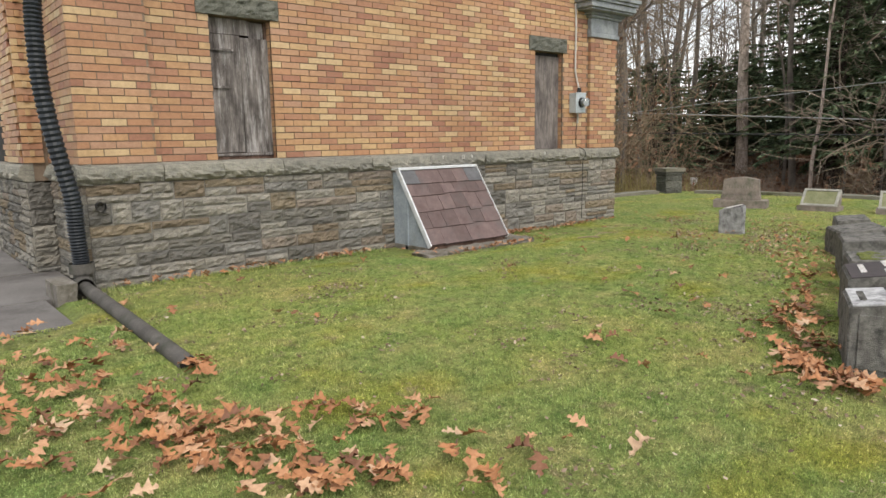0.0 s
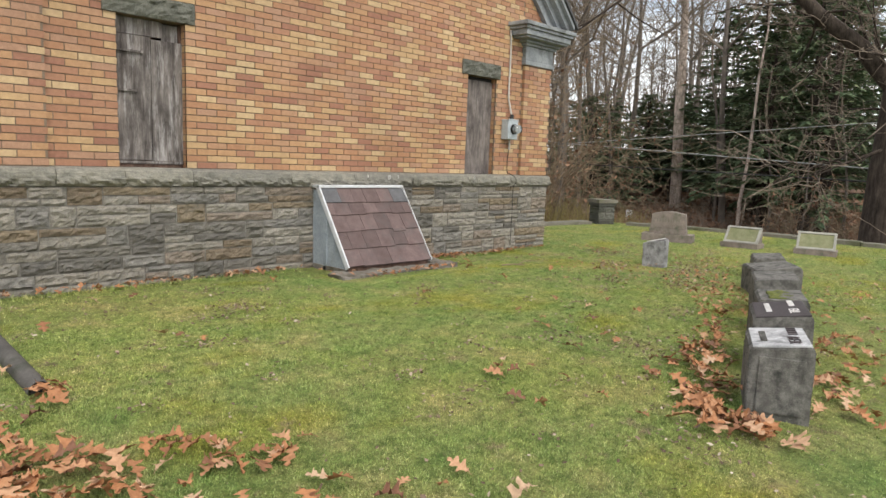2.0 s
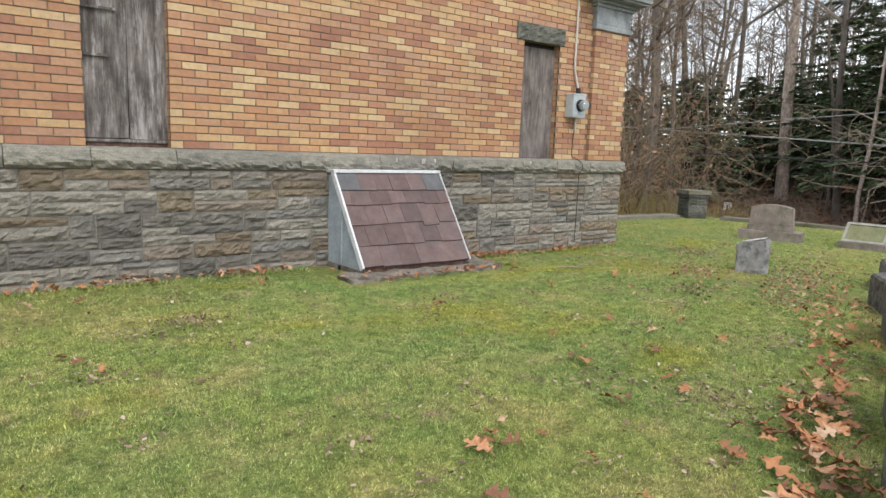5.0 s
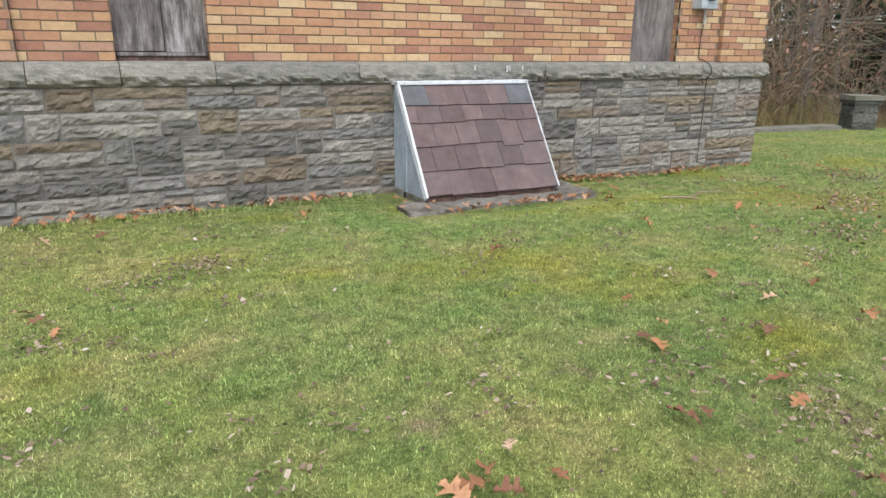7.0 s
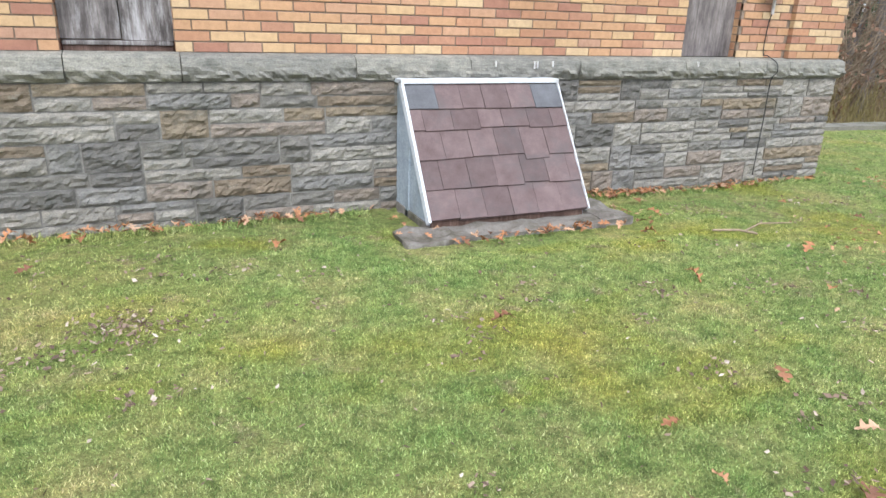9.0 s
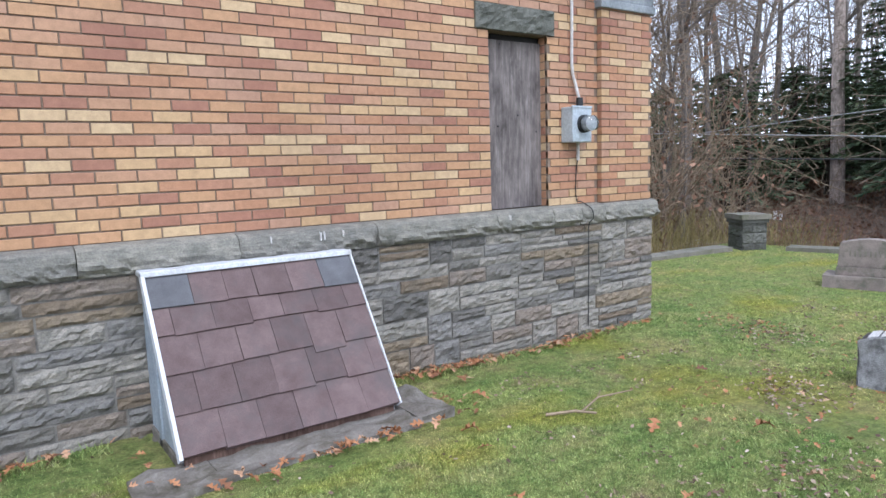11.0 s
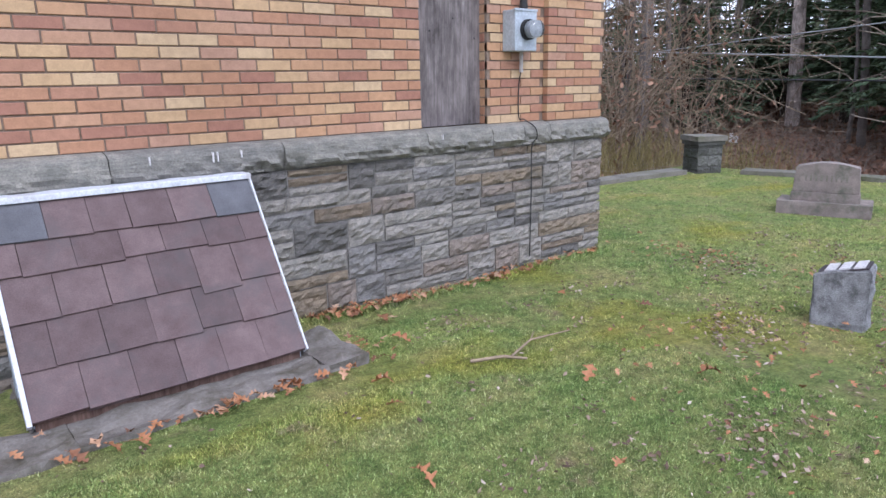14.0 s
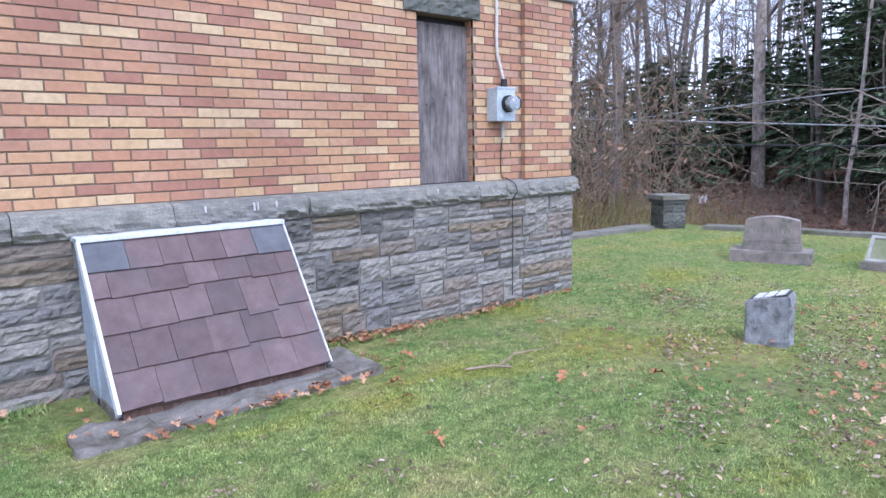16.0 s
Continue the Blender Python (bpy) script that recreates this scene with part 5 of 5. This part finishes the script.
def shrub(at, height, stems_n, seed, label, leaves):
    r = random.Random(seed)
    sg, lf = [], []
    for _ in range(stems_n):
        grow(sg, r, Vector((r.gauss(0, 0.15), r.gauss(0, 0.15), -0.1)), (wander(r, 0.5) + Vector((0, 0, 1))).normalized(), height * r.uniform(0.7, 1.1), 0.026, 1, 0.02, 0.007, 3)
    t = thing("shrub", (*at, ground_z(*at)), label, "shrub", "bare roadside shrubs")
    tagged(part("thicket", tubes(sg), twig_pale, t), kind="stuff")
    for _ in range(leaves):
        s = r.choice(sg)
        p = Vector(s[3:6])
        a, b = wander(r, 0.04), wander(r, 0.04)
        lf.append((tuple(p), tuple(p + a), tuple(p + a + b), tuple(p + b)))
    if lf:
        tagged(part("foliage", soup("leaves", np.array(lf), 4), dead_leaf, t, "withered brown leaves"), kind="stuff")


for k, (x, y, h) in enumerate(((17.6, 12.6, 3.6), (18.8, 14.2, 6.0), (20.5, 12.8, 3.4), (16.2, 13.4, 6.0), (23.4, 7.2, 2.2), (24.6, 6.0, 2.6), (23.2, 5.2, 2.0),
                               (14.6, 12.6, 3.6), (19.6, 16.4, 7.5), (17.4, 15.6, 7.5), (15.2, 15.0, 7.0), (24.4, 15.8, 7.0), (26.5, 19.0, 5.0))):
    shrub((x, y), h, 7, 200 + k, "tangled bare shrub with a few withered leaves", 260)

lit = []
for _ in range(14000):
    x, y = br.uniform(22.5, 44), br.uniform(4, 26)
    z = ground_z(x, y) + br.uniform(0.0, 0.05)
    a, b = wander(br, 0.07), wander(br, 0.07)
    p = Vector((x, y, z))
    lit.append((tuple(p), tuple(p + a), tuple(p + a + b), tuple(p + b)))
tagged(part("woodland_litter", soup("woodland_litter", np.array(lit), 4), dead_leaf), "brown fallen leaves on the woodland floor", "leaf litter", kind="stuff")

# far woods and hill
fw = random.Random(9)
segs = []
for _ in range(400):
    a, dist = fw.uniform(-0.45, 1.25), fw.uniform(60, 110)
    x, y = dist * math.cos(a), dist * math.sin(a)
    z = max(ground_z(x, y), -0.85)
    h = fw.uniform(9, 16) * (0.5 if a < 0.2 else 1.0)
    p = Vector((x, y, z - 0.3))
    for i in range(4):
        q = p + Vector((fw.gauss(0, 0.25), fw.gauss(0, 0.25), h / 4))
        segs.append((*p, *q, 0.16 * (1 - i / 5), 0.16 * (1 - (i + 1) / 5)))
        for _k in range(5):
            e = q + Vector((fw.gauss(0, 1.2), fw.gauss(0, 1.2), fw.uniform(0.6, 2.4)))
            segs.append((*q, *e, 0.05, 0.015))
            for _m in range(2):
                o = e + Vector((fw.gauss(0, 0.7), fw.gauss(0, 0.7), fw.uniform(0.2, 1.3)))
                segs.append((*e, *o, 0.028, 0.012))
        p = q
tagged(part("far_woods", tubes(segs, 3), bark_grey), "far bare woods beyond the road", "woods", kind="stuff")
hill_v, hill_f = [], []
for i in range(121):
    a = -1.0 + 2.6 * i / 120
    h = 5.0 + 4.0 * noise.noise(Vector((a * 3.0, 0, 0))) + 2.0 * noise.noise(Vector((a * 14.0, 4, 0))) + 1.2 * noise.noise(Vector((a * 60.0, 9, 0)))
    for dist, z in ((150, -2), (200, h * 0.7), (260, h * 1.3), (330, -5)):
        hill_v.append((dist * math.cos(a), dist * math.sin(a), z))
    if i:
        hill_f += [((i - 1) * 4 + k, i * 4 + k, i * 4 + k + 1, (i - 1) * 4 + k + 1) for k in range(3)]
hill_mat = mottled("hill", (0.06, 0.068, 0.075), (0.12, 0.125, 0.13), 0.08, 1.2, 1.0, 0.3, 0.5)
tagged(part("backdrop", pydata("backdrop", hill_v, hill_f), hill_mat), "low wooded hills in the distance", "hills", kind="structure")

# wires
for k, (y0, z0, y1, z1, mat, rad, label) in enumerate(((-14, 0.45, 45, 4.27, wire_grey, 0.020, "pale overhead cable along the road"), (-30, 0.42, 45, 2.36, wire_black, 0.020, "dark overhead cable along the road"),
                                                     (-30, 5.15, 45, 0.6, wire_grey, 0.014, "thin pale cable rising along the road"))):
    w = thing("overhead_cable", (22.9, 0, 0), label, "cable", "roadside cables")
    hose("cable", [(0.1 * k, y0 + (y1 - y0) * u, z0 + (z1 - z0) * u) for u in (0, 0.2, 0.4, 0.6, 0.8, 1)], rad, mat, w, "", 0, 8)

# ---- fallen leaves ----
def oak_mesh(seed):
    """A lobed leaf, 1 long, curled."""
    r = random.Random(seed)
    n, curl, twist, wide = 21, r.uniform(0.25, 0.95), r.uniform(-0.8, 0.8), r.uniform(0.30, 0.40)
    verts, faces = [], []
    for i in range(n + 1):
        s = i / n
        saw = (s * 3.3 + 0.15) % 1.0
        lobes = (saw / 0.62) if saw < 0.62 else (1 - saw) / 0.38
        w = 0.012 if s < 0.16 else (0.055 + wide * lobes ** 1.3 * math.sin(math.pi * min(1, (s - 0.1) / 0.93)) ** 0.5)
        if i == n:
            w = 0.01
        z = 0.20 * curl * math.sin(s * math.pi * 1.2 + twist)
        wl, wr = w * r.uniform(0.75, 1.2), w * r.uniform(0.75, 1.2)
        verts += [(s - 0.5 + 0.10 * lobes, -wl, z + curl * wl * r.uniform(0.2, 1.1)), (s - 0.5, 0, z), (s - 0.5 + 0.10 * lobes, wr, z + curl * wr * r.uniform(0.2, 1.1))]
    for i in range(n):
        for k in (0, 1):
            faces.append((i * 3 + k, (i + 1) * 3 + k, (i + 1) * 3 + k + 1, i * 3 + k + 1))
    return verts, faces


leaf_kinds = [oak_mesh(300 + k) for k in range(7)]


def single_leaf_material():
    m, n, l, b = material("fallen_leaf", 0.6, spec=0.25)
    c = ramp(n, l, pick(n, False), OAK)
    c = blend(n, l, "MULTIPLY", 0.8, c, ramp(n, l, noise_node(n, l, world_co(n), 45.0), [(0.3, (0.65, 0.6, 0.55)), (0.7, (1.2, 1.2, 1.2))]))
    l.new(c, b.inputs["Base Color"])
    return m


leaf_single = single_leaf_material()
leaf_meshes = [pydata("fallen_leaf", v, f) for v, f in leaf_kinds]
for m in leaf_meshes:
    m.materials.append(leaf_single)
    m.shade_smooth()
lv = random.Random(41)
SINGLES = ((3.96, 2.92), (5.68, 3.58), (5.35, 3.34), (3.04, 6.71), (3.9, 3.08), (3.99, 2.69), (3.48, 2.66), (5.06, 3.04), (6.65, 1.51), (7.04, 6.5), (6.48, 5.7), (8.43, 5.63), (8.21, 6.13), (8.66, 5.0), (2.19, 2.58), (2.09, 2.49), (2.08, 2.26), (5.45, 1.32), (6.46, 1.67), (4.98, 3.56), (4.81, 3.41), (4.6, 2.99), (5.69, 3.97), (5.03, 3.84), (2.58, 4.7), (2.65, 4.53), (4.88, 4.77), (4.1, 6.09), (4.99, 2.91), (6.08, 3.64), (3.72, 2.97), (4.82, 3.5), (3.92, 2.39), (4.52, 2.98), (3.51, 2.51), (3.87, 2.1), (3.78, 3.0), (3.66, 2.94), (3.8, 2.9), (6.87, 6.14), (6.37, 5.44))
spots_ = list(SINGLES) + [(lv.uniform(1.5, 9.5), lv.uniform(1.2, 6.6)) for _ in range(18)]
for x, y in spots_:
    ob = new("fallen_leaf", leaf_meshes[lv.randrange(7)])
    tagged(ob, "dry orange-brown oak leaf on the grass", "leaf", "fallen oak leaves")
    s = lv.uniform(0.07, 0.14)
    ob.matrix_world = pose(x, y, ground_z(x, y) + 0.034, lv.uniform(-18, 18), lv.uniform(-18, 18), lv.uniform(0, 360)) @ Matrix.Scale(s, 4)


def leaf_drift(name, areas, label, seed):
    """Leaves lying too thick to count, round the given places: x, y, spread x, spread y, turn, how many, size."""
    r = random.Random(seed)
    verts, faces = [], []
    for x, y, sx, sy, turn, count, size in areas:
        c, s = math.cos(radians(turn)), math.sin(radians(turn))
        for _ in range(count):
            u, v = r.gauss(0, sx), r.gauss(0, sy)
            px, py = x + c * u - s * v, y + s * u + c * v
            if 1.6 < px < 9.9 and py > 6.86:
                py = 6.84
            kv, kf = leaf_kinds[r.randrange(7)]
            m = pose(px, py, ground_z(px, py) + r.uniform(0.025, 0.06), r.uniform(-28, 28), r.uniform(-28, 28), r.uniform(0, 360)) @ Matrix.Scale(size * r.uniform(0.7, 1.2), 4)
            base = len(verts)
            verts += [m @ Vector(q) for q in kv]
            faces += [tuple(base + i for i in f) for f in kf]
    ob = part(name, pydata(name, verts, faces), oak_leaf, None, label, True)
    return tagged(ob, label, "leaf litter", kind="stuff")


leaf_drift("leaf_drift", [(0.85, 4.61, 0.32, 0.30, 0, 50, 0.12), (1.03, 3.88, 0.38, 0.3, 0, 55, 0.12), (1.35, 3.3, 0.22, 0.12, -35, 46, 0.12), (1.41, 2.91, 0.22, 0.12, -60, 50, 0.12), (1.97, 3.0, 0.17, 0.07, -35, 24, 0.12), (1.66, 2.6, 0.16, 0.12, -25, 26, 0.12),
                          (0.53, 3.28, 0.5, 0.5, 0, 60, 0.12), (1.65, 4.08, 0.05, 0.06, 0, 9, 0.12), (2.14, 2.28, 0.22, 0.12, 0, 12, 0.12), (0.53, 5.28, 0.4, 0.25, 0, 14, 0.12)],
           "drift of dry orange-brown oak leaves on the grass", 1)
leaf_drift("leaf_drift", [(4.39, 2.02, 0.19, 0.10, 20, 34, 0.145), (4.21, 1.76, 0.08, 0.15, 0, 34, 0.14), (5.01, 2.3, 0.30, 0.13, 19, 40, 0.125), (5.81, 2.53, 0.3, 0.08, 19, 16, 0.10), (6.42, 2.79, 0.35, 0.10, 19, 26, 0.09), (5.13, 1.55, 0.3, 0.10, 19, 24, 0.12),
                          (6.16, 1.76, 0.5, 0.2, 19, 28, 0.11), (7.47, 3.25, 0.5, 0.16, 19, 60, 0.07), (8.41, 3.79, 0.6, 0.25, 19, 110, 0.055), (10.0, 4.63, 0.7, 0.4, 19, 90, 0.055), (8.13, 5.02, 0.45, 0.35, 0, 80, 0.04), (7.42, 4.24, 0.5, 0.3, 0, 40, 0.035), (9.87, 6.07, 0.16, 0.3, 0, 70, 0.045),
                          (5.9, 1.25, 0.7, 0.35, 19, 34, 0.115), (7.6, 2.0, 1.1, 0.35, 19, 50, 0.085), (9.6, 2.9, 1.0, 0.5, 19, 60, 0.06)],
           "drift of fallen leaves among the grave markers", 2)
leaf_drift("leaf_drift", [(2.6, 6.82, 0.6, 0.025, 0, 26, 0.08), (4.2, 6.80, 0.4, 0.035, 0, 44, 0.08), (3.4, 6.78, 0.3, 0.04, 0, 10, 0.11), (7.0, 6.8, 0.3, 0.05, 0, 44, 0.09), (8.3, 6.81, 0.7, 0.04, 0, 130, 0.06), (5.85, 5.94, 0.38, 0.03, 0, 40, 0.08), (6.68, 6.12, 0.06, 0.2, 0, 18, 0.06), (5.0, 6.3, 0.1, 0.15, 0, 8, 0.06)],
           "leaves gathered along the wall and curb", 3)

# small bits of leaf and straw lying in the grass
bits, bt = [], random.Random(52)
for _ in range(5200):
    x, y = bt.uniform(0, 15.5), bt.uniform(0.3, 9.2)
    if (1.4 < x < 9.9 and y > 6.85) or (4.86 < x < 6.7 and y > 5.9) or (x < 1.5 and y > 5.5) or y < 0.30 * (x - 15.8) + 3.2:
        continue
    p = Vector((x, y, ground_z(x, y) + bt.uniform(0.012, 0.026)))
    a = Vector((bt.gauss(0, 1), bt.gauss(0, 1), bt.gauss(0, 0.3))).normalized() * bt.uniform(0.008, 0.026)
    b = Vector((bt.gauss(0, 1), bt.gauss(0, 1), bt.gauss(0, 0.3))).normalized() * bt.uniform(0.006, 0.018)
    bits.append((tuple(p), tuple(p + a), tuple(p + a * 0.8 + b), tuple(p + b)))
bare_spots = [(3.12, 5.10, 0.20), (3.35, 5.25, 0.16), (9.85, 6.05, 0.22), (9.9, 5.75, 0.2), (8.55, 5.05, 0.2), (8.3, 4.85, 0.18), (7.5, 4.4, 0.18), (7.2, 4.25, 0.16), (9.6, 4.4, 0.3), (9.3, 4.2, 0.3), (8.8, 4.1, 0.3),
              (8.2, 3.9, 0.3), (7.7, 3.7, 0.26), (10.4, 4.6, 0.35), (4.75, 3.25, 0.14), (5.0, 2.7, 0.2), (5.6, 2.6, 0.22), (6.3, 3.1, 0.22), (3.9, 1.8, 0.2)]
for cx, cy, spread in bare_spots + [(bt.uniform(1.5, 12), bt.uniform(1.8, 6.3), bt.uniform(0.03, 0.11)) for _ in range(170)]:
    if 4.7 < cx < 6.9 and cy > 5.7:
        continue
    for _k in range(int(spread * (330 if spread < 0.12 else 700))):
        x, y = cx + bt.gauss(0, spread), cy + bt.gauss(0, spread * 0.6)
        p = Vector((x, y, ground_z(x, y) + bt.uniform(0.012, 0.024)))
        a = Vector((bt.gauss(0, 1), bt.gauss(0, 1), bt.gauss(0, 0.35))).normalized() * bt.uniform(0.008, 0.03)
        b = Vector((bt.gauss(0, 1), bt.gauss(0, 1), bt.gauss(0, 0.35))).normalized() * bt.uniform(0.006, 0.02)
        bits.append((tuple(p), tuple(p + a), tuple(p + a * 0.8 + b), tuple(p + b)))
tagged(part("leaf_fragments", soup("leaf_fragments", np.array(bits), 4), leaf_bits), "small brown leaf fragments scattered over the lawn", "leaf litter", kind="stuff")

# a fallen branch
branch = thing("fallen_branch", (7.15, 5.56, ground_z(7.15, 5.56)), "small forked dead branch on the lawn", "branch")
part("wood", tubes([(-0.2, 0.06, 0.03, -0.05, -0.02, 0.04, 0.009, 0.009), (-0.05, -0.02, 0.04, 0.04, -0.1, 0.03, 0.009, 0.007), (0.0, -0.03, 0.03, 0.2, 0.03, 0.05, 0.007, 0.006), (0.2, 0.03, 0.05, 0.5, 0.02, 0.03, 0.006, 0.004), (0.2, 0.03, 0.05, 0.32, 0.12, 0.04, 0.004, 0.003)], 6), twig_pale, branch)

# ---- grass ----
gr = np.random.RandomState(5)


def blades(count, x0, x1, y0, y1, wide, tall, keep=None):
    x, y = gr.uniform(x0, x1, count), gr.uniform(y0, y1, count)
    ok = ~((x > 1.5) & (x < 9.76) & (y > 6.91)) & ~((x < 1.42) & (y > 5.69)) & ~((x < 1.78) & (y > 6.7)) & ~((x > 4.88) & (x < 6.62) & (y > 6.0)) & ~((x > 15.5) | (y > 9.45))
    ok &= (y - (0.30 * (x - 15.8) + 2.9)) > -2.2
    clump = np.sin(x * 9.1 + 2 * np.sin(y * 7.3)) * np.sin(y * 8.7 + 2 * np.sin(x * 6.1))
    ok &= gr.uniform(-1.6, 1, count) < clump + 0.8
    if keep is not None:
        ok &= keep(x, y)
    x, y = x[ok], y[ok]
    n = len(x)
    z = land(x, y)
    a = gr.uniform(0, 2 * np.pi, n)
    h = tall * (0.5 + 0.7 * gr.uniform(0, 1, n) + 0.7 * gr.uniform(0, 1, n) ** 6)
    w = wide * gr.uniform(0.6, 1.3, n)
    la, lean_ = gr.uniform(0, 2 * np.pi, n), gr.uniform(0.1, 1.1, n) * h
    base = np.stack([x, y, z - 0.003], -1)
    s = np.stack([np.cos(a) * w, np.sin(a) * w, np.zeros(n)], -1)
    tip = base + np.stack([np.cos(la) * lean_, np.sin(la) * lean_, h], -1)
    return np.stack([base - s, base + s, tip], 1)


near = lambda x, y: np.abs(y - 0.4 * np.clip(x, 0.2, 6.2) - 2.2 - 0.3 * (x < 2)) + np.clip(x - 6.4, 0, 9) < 2.3
tri = [blades(1350000, 0.0, 8.0, 0.4, 6.9, 0.0021, 0.0125, near), blades(420000, -1.5, 10.5, -0.5, 7.0, 0.0026, 0.014, lambda x, y: ~near(x, y)), blades(200000, 9.0, 15.6, 1.0, 9.5, 0.004, 0.014),
       blades(7000, 1.6, 9.9, 6.76, 6.91, 0.003, 0.042)]
tagged(part("grass", soup("grass", np.concatenate(tri), 3), grass_blade), "short green lawn grass with straw-coloured blades", "grass", kind="stuff")

# ---- single bricks of the wall ----
for x, w, y, z in singles[:330]:
    ob = new("brick", brick_mesh(w))
    ob.parent = wall_south
    ob.location = (x, y, z)
if singles[330:]:
    joined_boxes("brickwork", [(x, x + w, y, y + 0.03, z, z + COURSE - 0.0095) for x, w, y, z in singles[330:]], brick_rest, wall_south)
